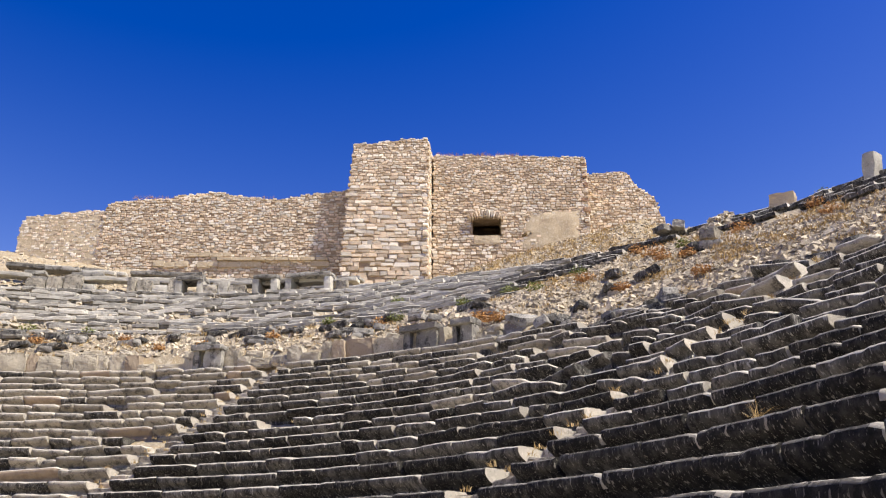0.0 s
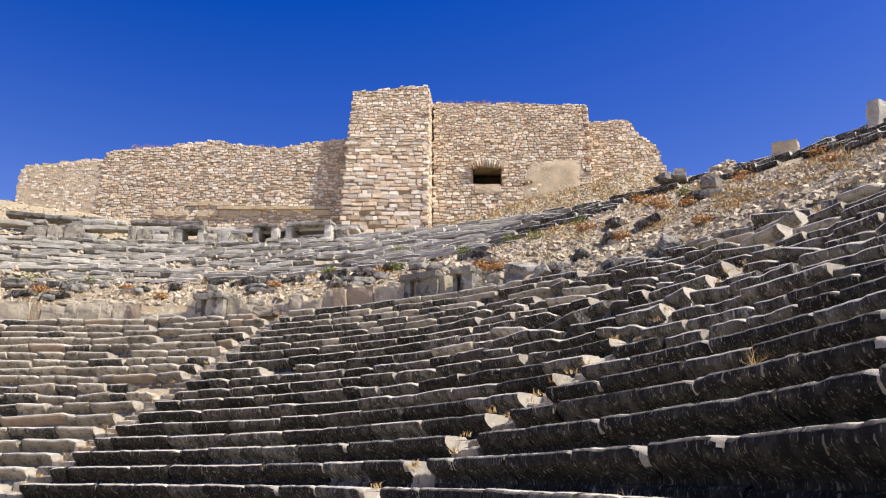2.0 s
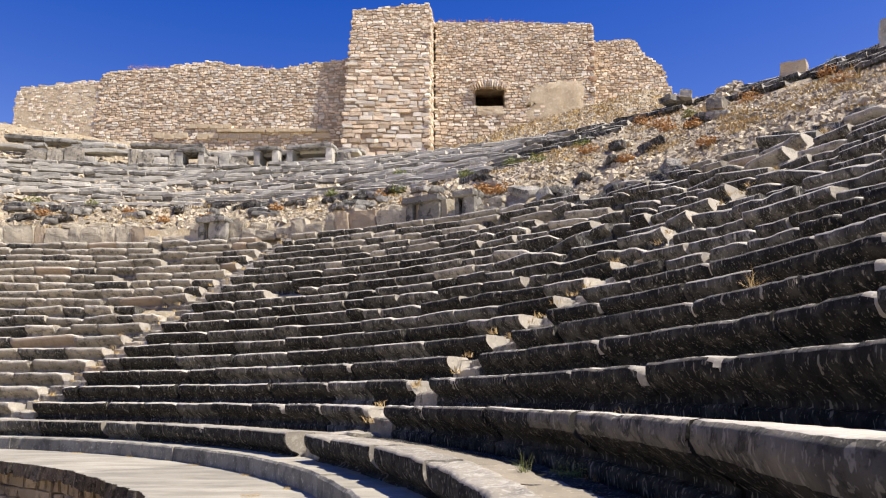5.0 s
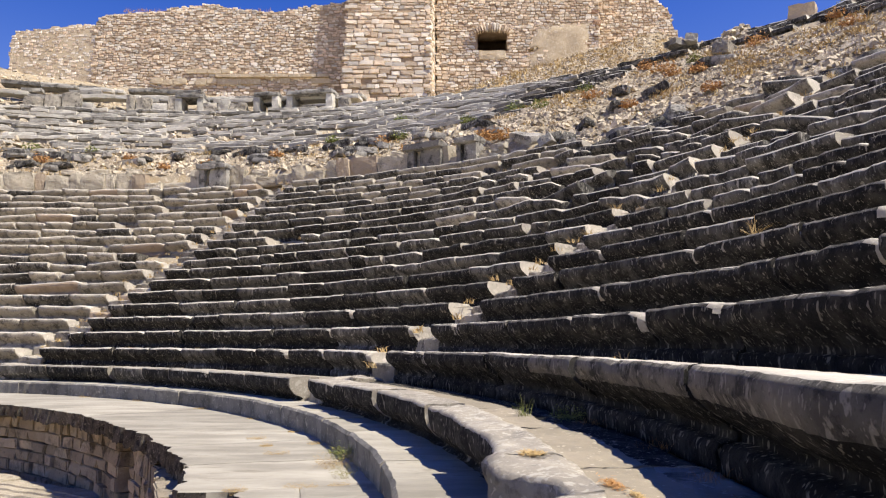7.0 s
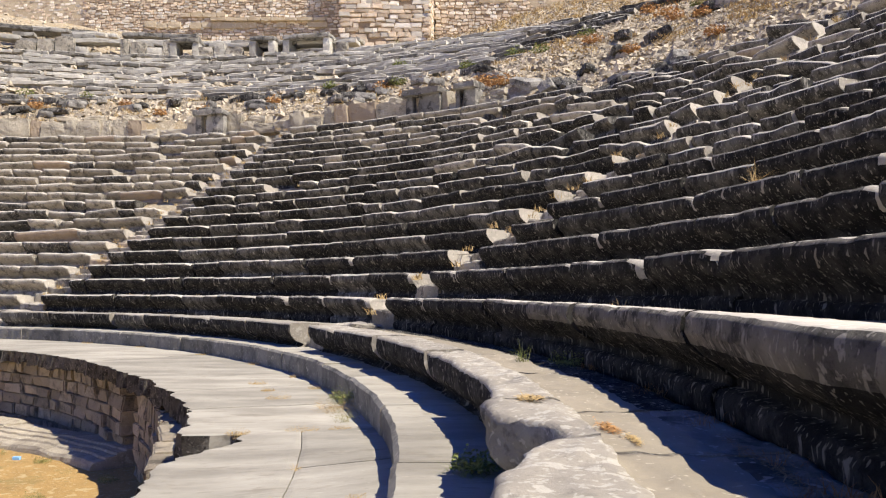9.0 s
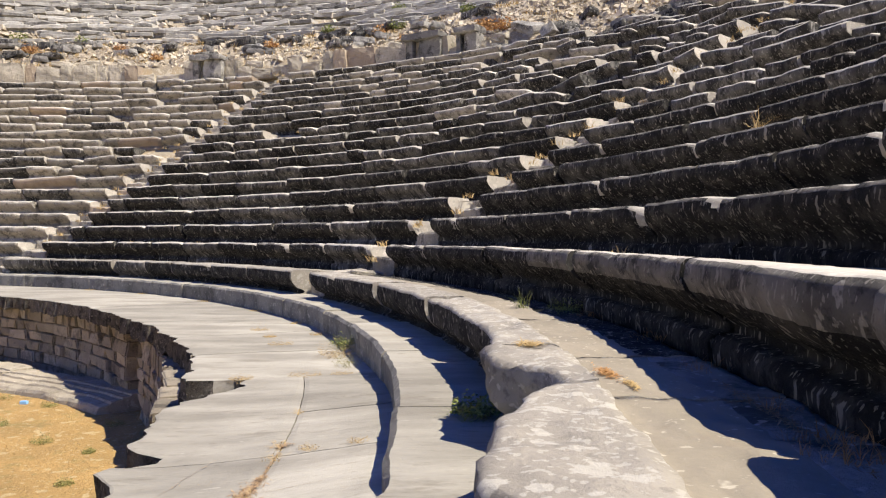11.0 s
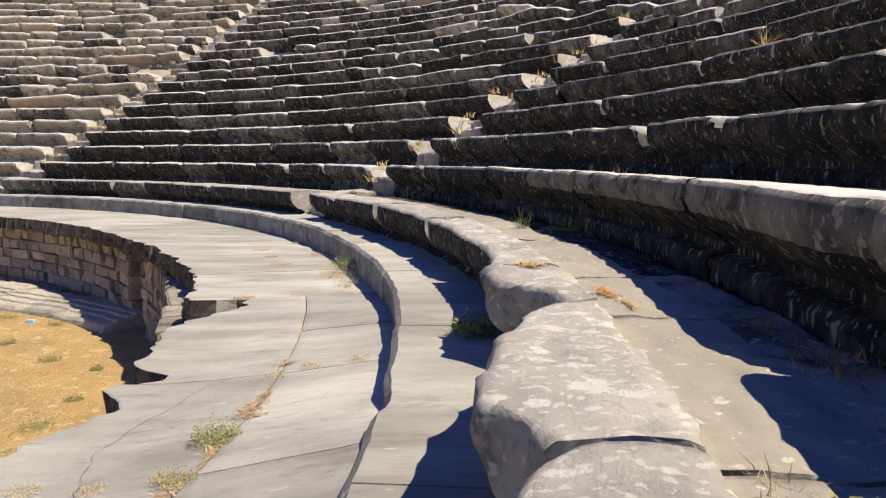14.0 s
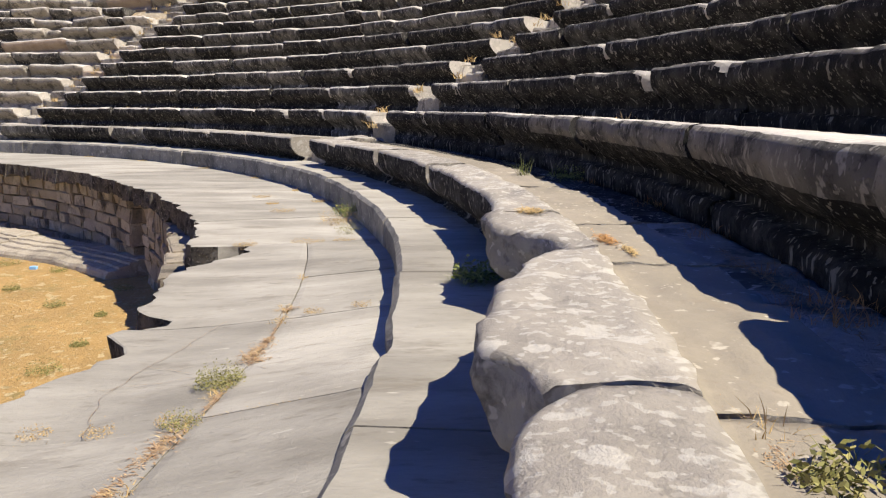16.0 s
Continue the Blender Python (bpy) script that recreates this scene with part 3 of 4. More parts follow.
def niche_wall():
    rng = random.Random(41)
    wall = tagged(new("upper_terrace_wall"), "ruined upper terrace wall with square openings", "wall", kind="structure")
    shapes = [rocky("upright_block", (1, 0.5, 1), i + 20, [(UPPER_TOP, SEAT_GREY)[i % 2]], 4, 0.07) for i in range(6)]
    holes = ((90.0, 1.0), (83.6, 0.8), (79.9, 2.2), (97.0, 0.5))
    d = 76.5
    while d < 104:
        w = rng.uniform(0.5, 1.3)
        e = d + w / 44.4 * 57.3
        mid = (d + e) / 2
        if not any(abs(mid - h) < hw / 44.4 * 57.3 * 0.5 + w / 44.4 * 28 for h, hw in holes) and rng.random() < 0.85:
            h = rng.uniform(0.6, 1.25)
            ob = new("upright_block", rng.choice(shapes))
            ob.parent = wall
            ob.location = at(44.5, mid, 15.6 + h / 2)
            ob.rotation_euler = (rng.gauss(0, 0.03), rng.gauss(0, 0.04), radians(mid + 90))
            ob.scale = (w * 0.95, 1, h)
        d = e
    for h, hw in holes[:3]:
        for s in (-1, 1):
            ob = part("jamb", rocky("jamb", (0.42, 1.3, 1.15), h + s, [UPPER_TOP], 3, 0.04), wall)
            ob.location = at(44.85, h + s * (hw / 2 + 0.2) / 44.4 * 57.3, 16.1)
            ob.rotation_euler = (0, 0, radians(h + 90))
        ob = part("lintel", rocky("lintel", (hw + 0.9, 1.7, 0.25), h, [UPPER_FRONT], 3, 0.05), wall)
        ob.location = at(44.95, h, 16.78)
        ob.rotation_euler = (0, 0, radians(h + 90))
    # courses lying on top
    for r, lift in ((45.2, 0.75), (45.9, 0.85), (46.8, 0.75), (47.8, 0.5), (49.0, 0.3), (50.5, 0.15)):
        d = 76.0
        while d < 103:
            w = rng.uniform(1.0, 2.6)
            e = d + w / r * 57.3
            if rng.random() < (0.8 if r < 47 else 0.65):
                ob = part("capping_slab", rocky("capping_slab", (w, 0.9, 0.26), d, [UPPER_FRONT if rng.random() < 0.5 else UPPER_TOP], 3, 0.06), wall)
                ob.location = at(r, (d + e) / 2, ground_z(r, (d + e) / 2) + lift + (0.3 if d > 86 and r > 46 else 0) + rng.uniform(-0.1, 0.1))
                ob.rotation_euler = (rng.gauss(0, 0.04), rng.gauss(0, 0.03), radians((d + e) / 2 + 90))
            d = e


niche_wall()

# ---- castle ruin on the crest ----
QUOIN = stone_mat("rust_brown_quoin", (0.40, 0.26, 0.18), (0.27, 0.175, 0.125), (0.12, 0.09, 0.07), 0.54, 0.7, (0.5, 0.4, 0.3), 0.62, 1.2, 0.8, 0.25)

STONES = stone_shapes(18, 77, [RUBBLE], 0.11)


def top_line(pts, seed, jag=0.16):
    return lambda x: lin(x, pts) + noise.noise(Vector((x * 0.9, seed, 0))) * jag * 1.6 + noise.noise(Vector((x * 3.3, seed, 4))) * jag


def rubble_face(parent, origin, along, out, length, base, top, course, run, singles, seed, holes=(), depth=0.35, proud=0.02):
    """Stones bedded proud of the wall core: the lower ones single pieces, the rest joined."""
    rng = random.Random(seed)
    swell = 0.95 if singles else 0.45
    verts, faces = [], []
    z, count = base(length / 2) - 3.0, 0
    zmax = max(top(length * i / 40) for i in range(41))
    turn = math.atan2(along[1], along[0])
    while z < zmax:
        grow = min(1.0, max(0.0, (zmax - z) / 11))
        h = rng.uniform(*course) * (0.75 + swell * grow)
        x = -rng.uniform(0, 0.3)
        while x < length:
            w = min(rng.uniform(*run) * (0.75 + swell * grow), length - x + 0.02)
            if w < 0.1:
                break
            mid, zm = x + w / 2, z + h / 2 + rng.uniform(-0.05, 0.05) + noise.noise(Vector((x * 0.45, z * 0.3, seed))) * 0.16
            if mid > 0 and zm + h * 0.3 < top(mid) and zm > base(mid) - 0.7 and not any(a < mid < b and c < zm < d for a, b, c, d in holes) and rng.random() < 0.97:
                hh = h * rng.uniform(0.72, 1.04)
                ww = w * rng.uniform(0.84, 1.03)
                c = Vector((origin[0] + along[0] * mid, origin[1] + along[1] * mid, zm))
                prod = rng.uniform(0.0, 0.05) + proud - 0.03
                if count < singles:
                    ob = new("stone", rng.choice(STONES))
                    ob.parent = parent
                    ob.location = c + Vector((out[0], out[1], 0)) * (prod - depth / 2 + 0.06)
                    ob.rotation_euler = (0, rng.gauss(0, 0.03), turn)
                    ob.scale = (ww, depth, hh)
                    count += 1
                else:
                    b = len(verts)
                    cut = [rng.uniform(0.06, 0.36) for _ in range(8)]
                    ring = []
                    for q, (sx, sz) in enumerate(((-1, -1), (1, -1), (1, 1), (-1, 1))):
                        c1, c2 = cut[2 * q] * min(ww, hh), cut[2 * q + 1] * min(ww, hh)
                        a1, a2 = (sx * (ww / 2 - c1), sz * hh / 2), (sx * ww / 2, sz * (hh / 2 - c2))
                        ring += [a2, a1] if q in (0, 2) else [a1, a2]
                    lean = rng.gauss(0, 0.10)
                    for dy, k in ((prod + 0.05, 0.84), (-0.01, 1.0), (-depth, 1.0)):
                        slant = rng.uniform(-0.02, 0.02)
                        for px, pz in ring:
                            px, pz = px - pz * lean, pz + px * lean
                            j = Vector((along[0], along[1], 0)) * px * k + Vector((out[0], out[1], 0)) * (dy + slant * px)
                            verts.append(c + j + Vector((0, 0, pz * k)))
                    faces.append(tuple(b + i for i in range(8)))
                    for l in (0, 8):
                        for i in range(8):
                            n = (i + 1) % 8
                            faces.append((b + l + i, b + l + 8 + i, b + l + 8 + n, b + l + n))
            x += w
        z += h
    if verts:
        tagged(part("rubble_masonry", mesh_of("rubble_masonry", verts, faces, [RUBBLE_BULK], None, False), parent), kind="stuff")


def wall_core(parent, origin, along, out, length, base, top, thick, hole=None, bed=None):
    n = max(8, round(length / 0.35))
    xs = [length * i / n for i in range(n + 1)]
    if hole:
        xs = sorted([x for x in xs if not hole[0] - 0.05 < x < hole[1] + 0.05] + [hole[0], hole[1]])
    verts, faces = [], []
    rows = 3 if hole else 1
    zs = lambda x: [base(x) - 1.5] + ([hole[2], hole[3]] if hole else []) + [top(x) - 0.12]
    m = len(zs(0))
    for x in xs:
        for dy in (0.0, -thick):
            for z in zs(x):
                verts.append(Vector((origin[0] + along[0] * x + out[0] * dy, origin[1] + along[1] * x + out[1] * dy, z)))
    for i in range(len(xs) - 1):
        a, b = i * 2 * m, (i + 1) * 2 * m
        inside = hole and xs[i] >= hole[0] - 1e-6 and xs[i + 1] <= hole[1] + 1e-6
        for j in range(m - 1):
            if inside and j == 1:
                faces += [(a + 1, b + 1, b + m + 1, a + m + 1), (a + 2, a + m + 2, b + m + 2, b + 2)]
                continue
            faces += [(a + j, b + j, b + j + 1, a + j + 1), (a + m + j, a + m + j + 1, b + m + j + 1, b + m + j)]
        faces.append((a + m - 1, b + m - 1, b + 2 * m - 1, a + 2 * m - 1))
        if hole and abs(xs[i + 1] - hole[0]) < 1e-6:
            faces.append((b + 1, b + m + 1, b + m + 2, b + 2))
        if hole and abs(xs[i] - hole[1]) < 1e-6:
            faces.append((a + 1, a + 2, a + m + 2, a + m + 1))
    e = (len(xs) - 1) * 2 * m
    faces += [tuple(range(m)) + tuple(range(2 * m - 1, m - 1, -1)), tuple(range(e + m - 1, e - 1, -1)) + tuple(range(e + m, e + 2 * m))]
    return part("wall_core", mesh_of("wall_core", verts, faces, [bed or MORTAR], None, False), parent)


def ground_under(origin, along):
    def base(x):
        px, py = origin[0] + along[0] * x - CX, origin[1] + along[1] * x - CY
        return ground_z(math.hypot(px, py), math.degrees(math.atan2(py, px)))
    return base


def castle():
    def section(label, origin, end, pts, thick, course, run, singles, seed, holes=(), hole=None, jag=0.16, bed=None, proud=0.02):
        dx, dy = end[0] - origin[0], end[1] - origin[1]
        length = math.hypot(dx, dy)
        along = (dx / length, dy / length)
        out = (along[1], -along[0])
        thing = tagged(new("castle_wall"), label, "castle wall", "castle ruin")
        base, top = ground_under(origin, along), top_line(pts, seed, jag)
        wall_core(thing, origin, along, out, length, base, top, thick, hole, bed)
        rubble_face(thing, origin, along, out, length, base, top, course, run, singles, seed, holes, proud=proud)
        return thing, origin, along, out, length, base, top
    # tower front and its two flanks
    front = section("tall rubble-stone tower front with large blocks low down", (-7.8, 56.0), (-1.2, 56.0), [(0, 31.65), (2, 31.75), (4.5, 32.1), (7.2, 32.15)], 1.2, (0.15, 0.30), (0.22, 0.75), 290, 1, jag=0.08)[0]
    flank = section("rubble-stone flank of the castle tower", (-7.8, 59.6), (-7.8, 56.05), [(0, 31.5), (4, 31.6)], 1.0, (0.18, 0.32), (0.3, 0.7), 0, 2, jag=0.08)
    side = section("rubble-stone flank of the castle tower", (-1.15, 56.05), (-0.62, 60.4), [(0, 32.0), (4, 31.8)], 0.8, (0.18, 0.32), (0.3, 0.7), 0, 3, jag=0.08)
    def batter(p):
        up = min(1.0, max(0.0, (p.z - 19.0) / 12))
        return Vector((0.5 * up * min(1.0, max(0.0, (-1.2 - p.x) / 6.6)), 0.6 * up, 0))
    for ob in front.children + flank[0].children + side[0].children:
        if ob.name.startswith("stone"):
            ob.location += batter(ob.location)
        else:
            for v in ob.data.vertices:
                v.co += batter(v.co)
    curtain = section("long ruined rubble curtain wall with a ragged top", (-27.55, 57.8), (-7.4, 57.8), [(0, 26.4), (0.6, 26.9), (4.4, 27.25), (8.7, 27.8), (11, 27.45), (13.6, 27.1), (17, 27.6), (20.2, 28.15)], 1.6, (0.15, 0.27), (0.22, 0.6), 0, 4)[0]
    section("lower end of the ruined curtain wall", (-34.3, 58.0), (-27.45, 57.85), [(0, 24.9), (0.4, 25.65), (4, 26.05), (6.0, 26.15), (7.8, 26.25)], 1.6, (0.16, 0.27), (0.25, 0.55), 0, 5, jag=0.1, bed=PLASTER, proud=-0.035)
    hx0, hx1, hz0, hz1 = 3.2, 5.55, 24.0, 25.6
    right = section("ruined castle wall with one splayed loophole", (-0.7, 58.2), (12.1, 58.2), [(0, 31.45), (3, 31.4), (9, 31.3), (12.3, 31.3), (12.9, 31.0)], 1.8, (0.15, 0.28), (0.22, 0.6), 0, 6,
                    holes=((hx0 - 0.1, hx1 + 0.1, hz0 - 0.1, hz1 + 0.25), (8.8, 11.2, 22.5, 25.4)), hole=(hx0, hx1, hz0, hz1), jag=0.1)[0]
    section("end face of the castle wall with pale quoins", (12.1, 58.2), (12.7, 61.2), [(0, 31.25), (3, 31.0)], 1.0, (0.2, 0.34), (0.35, 0.7), 0, 7, jag=0.1)
    section("collapsing stretch of castle wall with a ragged end", (12.7, 61.2), (19.2, 61.0), [(0, 31.2), (2, 31.25), (3.7, 31.35), (4.1, 30.5), (4.7, 29.4), (5.8, 28.9), (6.05, 27.6), (6.5, 26.6)], 1.4, (0.16, 0.28), (0.25, 0.6), 0, 8, jag=0.22)
    # plaster patch, voussoirs and sill of the loophole
    verts, faces = [], []
    for i in range(13):
        for j in range(10):
            x, z = 6.5 + 4.9 * i / 12, 22.6 + 3.7 * j / 9 - (0.8 * (1 - i / 5) if i < 5 and j > 4 else 0)
            q = Vector((x, 58.10, z))
            edge = (1 if i in (0, 12) else 0) + (1 if j in (0, 9) else 0)
            verts.append(q + rough(q, 0.14, 0.05) + (Vector((noise.noise(q * 1.1), 0, noise.noise(q * 1.1 + Vector((5, 5, 5))))) * 0.5 if edge else Vector()) - (Vector((0, -0.12, 0)) if edge else Vector()))
    faces = [(i * 10 + j, (i + 1) * 10 + j, (i + 1) * 10 + j + 1, i * 10 + j + 1) for i in range(12) for j in range(9)]
    part("plaster_patch", mesh_of("plaster_patch", verts, faces, [PLASTER], None, True), right, "smooth pale lime plaster")
    rng = random.Random(4)
    for i in range(15):
        f = i / 14
        x = hx0 - 0.25 + (hx1 - hx0 + 0.5) * f - 0.7
        ob = new("voussoir", rng.choice(STONES))
        ob.parent = right
        ob.location = (x, 58.0, hz1 + 0.0 + 0.28 * math.sin(math.pi * f))
        ob.rotation_euler = (0, (f - 0.5) * 0.9, 0)
        ob.scale = (0.13, 0.5, 0.55)
    # pale ledge course and dressed blocks low on the curtain wall, dark quoins on the corner
    for z0, z1, x0, x1, mat, out in ((21.65, 21.92, -17.9, -9.6, PLASTER, 0.16), (21.1, 21.6, -23.0, -9.6, PLASTER, -0.02), (21.98, 22.35, -22.0, -15.0, PLASTER, -0.03)):
        x = x0
        while x < x1:
            w = rng.uniform(0.6, 1.7)
            if rng.random() < 0.3 and mat is PLASTER and out < 0.1:
                x += w
                continue
            ob = part("dressed_block", rocky("dressed_block", (w, 0.5, (z1 - z0) * rng.uniform(0.85, 1.0)), x, [mat], 3, 0.03, worn=0.02), curtain)
            ob.location = (x + w / 2, 57.85 - out + rng.uniform(-0.02, 0.02), (z0 + z1) / 2 + rng.uniform(-0.06, 0.06) * (out < 0.1))
            x += w + 0.03
    z = 23.2
    while z < 30.6:
        h = rng.uniform(0.25, 0.5)
        if rng.random() < 0.7:
            ob = part("quoin", rocky("quoin", (rng.uniform(0.4, 0.8), 0.6, h), z, [QUOIN], 3, 0.04), right, "reddish brown corner stone")
            ob.location = (11.9 + rng.uniform(-0.1, 0.1), 58.4, z + h / 2)
        z += h + 0.04
    # Added closed box behind the wall that keeps light out of the loophole.
    x0, x1, y0, y1, z0, z1 = 1.5, 6.0, 60.02, 64.0, 22.5, 27.0
    box = [(x, y, z) for y in (y0, y1) for x, z in ((x0, z0), (x1, z0), (x1, z1), (x0, z1))]
    part("vault_back", mesh_of("vault_back", box, [(4, 5, 6, 7), (0, 1, 5, 4), (1, 2, 6, 5), (2, 3, 7, 6), (3, 0, 4, 7)], [MORTAR]), right)
    ob = part("sill", rocky("sill", (2.1, 0.5, 0.75), 3, [PLASTER], 4, 0.06), right, "pale sill slab")
    ob.location = (3.65, 58.33, hz0 - 0.36)


castle()

# ---- loose stones, rocks and plants ----
def scree():
    rng = random.Random(51)
    verts, faces = [], []
    quads = ((0, 1, 2, 3), (7, 6, 5, 4), (0, 4, 5, 1), (1, 5, 6, 2), (2, 6, 7, 3), (3, 7, 4, 0))
    def put(r, d, s):
        c = at(r, d, ground_z(r, d))
        if r > 31:
            c.z += noise.noise(c * 0.5) * 0.12 + noise.noise(c * 2.1) * 0.08
        b = len(verts)
        m = Euler((rng.uniform(-0.5, 0.5), rng.uniform(-0.5, 0.5), rng.uniform(0, 6.28))).to_matrix()
        sx, sy, sz = s * rng.uniform(0.7, 1.5), s * rng.uniform(0.6, 1.1), s * rng.uniform(0.4, 0.8)
        for x, y, z in ((-1, -1, -1), (1, -1, -1), (1, 1, -1), (-1, 1, -1), (-1, -1, 1), (1, -1, 1), (1, 1, 1), (-1, 1, 1)):
            k = 0.65 if z > 0 else 1
            q = Vector((x * sx * k * rng.uniform(0.7, 1.2), y * sy * k * rng.uniform(0.7, 1.2), z * sz * rng.uniform(0.8, 1.1)))
            verts.append(c + m @ q + Vector((0, 0, sz * 0.3)))
        faces.extend(tuple(b + i for i in q) for q in quads)
    for _ in range(13000):
        put(rng.uniform(31.1, 34.3), rng.uniform(26, 112), 0.025 + 0.13 * rng.random() ** 4)
    for _ in range(15000):
        d = rng.uniform(26, 58)
        put(rng.uniform(34, max(34.5, lin(d, LOW_EDGE) + 1.5)), d, 0.022 + 0.085 * rng.random() ** 4)
    for _ in range(1600):
        put(rng.uniform(44.5, 55), rng.uniform(46, 108), 0.04 + 0.16 * rng.random() ** 3)
    for _ in range(1800):
        put(rng.uniform(44.5, 58), rng.uniform(94, 114), 0.03 + 0.15 * rng.random() ** 3)
    for _ in range(9000):
        put(rng.uniform(44.5, 60), rng.uniform(46, 72), 0.025 + 0.13 * rng.random() ** 4)
    for _ in range(1200):
        put(rng.uniform(34, 44), rng.uniform(58, 112), 0.05 + 0.14 * rng.random() ** 2)
    for _ in range(1500):
        d, r = rng.gauss(46.6, 0.9), rng.gauss(44.0, 0.6)
        put(r, d, 0.04 + 0.14 * rng.random() ** 3)
        lift = 0.75 * math.exp(-((d - 46.7) / 1.1) ** 2 - ((r - 44) / 0.8) ** 2) * rng.random()
        for v in verts[-8:]:
            v.z += lift
    me = mesh_of("scree", verts, faces, [SCREE], None, False)
    tagged(new("scree", me), "loose pale rubble and gravel on the slope", "rubble", kind="stuff")


scree()


def loose_rock(label, pos, size, yaw, seed, mats=None, tip=0.0):
    ob = new("fallen_block", rocky("fallen_block", size, seed, mats or [UPPER_TOP], 4, 0.07))
    ob.location = pos
    ob.rotation_euler = (tip, tip * 0.5, radians(yaw))
    return tagged(ob, label, "stone block", "fallen blocks")


def blades(verts, faces, c, n, h, spread, rng, lean=0.5, width=0.012):
    for _ in range(n):
        a, s = rng.uniform(0, 6.283), spread * math.sqrt(rng.random())
        root = c + Vector((math.cos(a) * s, math.sin(a) * s, -0.02))
        l = h * rng.uniform(0.5, 1.1)
        t = Vector((rng.gauss(0, lean), rng.gauss(0, lean), 1)).normalized()
        w = Vector((math.cos(a + 1.57), math.sin(a + 1.57), 0)) * width
        bend = Vector((t.x, t.y, -0.3)) * l * 0.35
        b = len(verts)
        verts.extend([root - w, root + w, root + t * l * 0.6 + w * 0.7, root + t * l * 0.6 - w * 0.7, root + t * l + bend])
        faces.extend([(b, b + 1, b + 2, b + 3), (b + 3, b + 2, b + 4)])


def leafy(verts, faces, c, n, radius, leaf, rng, flat=0.7):
    for _ in range(n):
        v = Vector((rng.gauss(0, 1), rng.gauss(0, 1), abs(rng.gauss(0, 1)) * flat)).normalized() * radius * rng.random() ** 0.5
        p = c + v
        x = Vector((rng.gauss(0, 1), rng.gauss(0, 1), rng.gauss(0, 0.6))).normalized() * leaf
        y = x.cross(Vector((rng.gauss(0, 1), rng.gauss(0, 1), rng.gauss(0, 1)))).normalized() * leaf * 0.45
        b = len(verts)
        verts.extend([p - x, p - y, p + x, p + y])
        faces.append((b, b + 1, b + 2, b + 3))


def surface(r, d):
    v = at(r, d, ground_z(r, d))
    v.z += noise.noise(v * 0.5) * 0.12 + noise.noise(v * 2.1) * 0.08
    return v


def slope_plants():
    rng = random.Random(61)
    verts, faces = [], []
    for _ in range(1100):
        d = rng.uniform(27, 112)
        r = rng.uniform(31.2, lin(d, LOW_EDGE) + 1.0) if rng.random() < 0.7 else rng.uniform(44.5, 58)
        if noise.noise(Vector((r * 0.35, d * 0.2, 2))) > -0.05:
            blades(verts, faces, surface(r, d), 14, 0.22, 0.28, rng, 0.5, 0.016)
    for _ in range(1500):
        d = rng.uniform(28, 58)
        r = rng.uniform(34, max(35, lin(d, LOW_EDGE) + 2))
        if noise.noise(Vector((r * 0.5, d * 0.3, 7))) > 0.12:
            blades(verts, faces, surface(r, d), 16, 0.17, 0.35, rng, 0.6, 0.02)
    for _ in range(700):
        d, r = rng.uniform(52, 74), rng.uniform(45, 58)
        blades(verts, faces, surface(r, d), 16, 0.3, 0.4, rng, 0.6, 0.02)
    tagged(new("dry_grass", mesh_of("dry_grass", verts, faces, [STRAW])), "straw-coloured dry grass tufts on the slope", "grass", kind="stuff")
    for r, d, s in ((32.4, 56.6, 0.42), (31.5, 55.0, 0.55), (31.4, 53.8, 0.5), (38.5, 48.2, 0.6), (33.2, 66.0, 0.45), (39.0, 42.6, 0.6), (32.6, 95.0, 0.5), (31.8, 84.0, 0.35), (36.0, 44.0, 0.4), (31.9, 62.5, 0.35), (32.8, 75.0, 0.4), (32.2, 80.5, 0.4), (33.0, 88.0, 0.35), (33.4, 100.0, 0.4), (35.5, 51.0, 0.5), (37.0, 46.5, 0.45), (34.0, 47.0, 0.4), (41.0, 51.0, 0.5), (36.5, 35.5, 0.45), (40.5, 39.0, 0.45), (33.5, 41.0, 0.4)):
        v, f = [], []
        leafy(v, f, Vector(), 170, s, 0.07, rng, 0.6)
        blades(v, f, Vector(), 40, s * 0.9, s * 0.7, rng, 0.6, 0.014)
        ob = tagged(new("thistle_bush", mesh_of("thistle_bush", v, f, [RUST])), "dried rust-brown thistle bush on the scree", "bush", "dry bushes")
        ob.location = surface(r, d) + Vector((0, 0, 0.05))
    for r, d, s in ((33.6, 65.0, 0.5), (34.2, 97.0, 0.5), (44.4, 72.5, 0.45), (37.5, 68.0, 0.4), (44.2, 40.5, 0.4), (35.5, 55.0, 0.5), (34.6, 60.0, 0.4), (33.8, 71.0, 0.35), (38.0, 53.5, 0.45), (36.2, 57.5, 0.5), (34.1, 92.0, 0.35), (39.8, 47.0, 0.4)):
        v, f = [], []
        leafy(v, f, Vector(), 220, s, 0.06, rng, 0.6)
        ob = tagged(new("green_shrub", mesh_of("green_shrub", v, f, [GREEN])), "small dusty green shrub among the stones", "shrub", "green shrubs")
        ob.location = surface(r, d) + Vector((0, 0, 0.1))
    verts, faces = [], []
    for i in range(90):
        x = rng.uniform(0.2, 8.0)
        blades(verts, faces, Vector((-0.7 + x, 58.5 + rng.uniform(-0.3, 0.5), 31.3)), 10, 0.45, 0.2, rng, 0.3, 0.012)
    for i in range(60):
        blades(verts, faces, Vector((rng.uniform(-26, -9), 59.3, 27.8)), 8, 0.4, 0.2, rng, 0.3, 0.012)
    tagged(new("wall_top_grass", mesh_of("wall_top_grass", verts, faces, [RUST])), "dry reddish grass on top of the castle walls", "grass", kind="stuff")


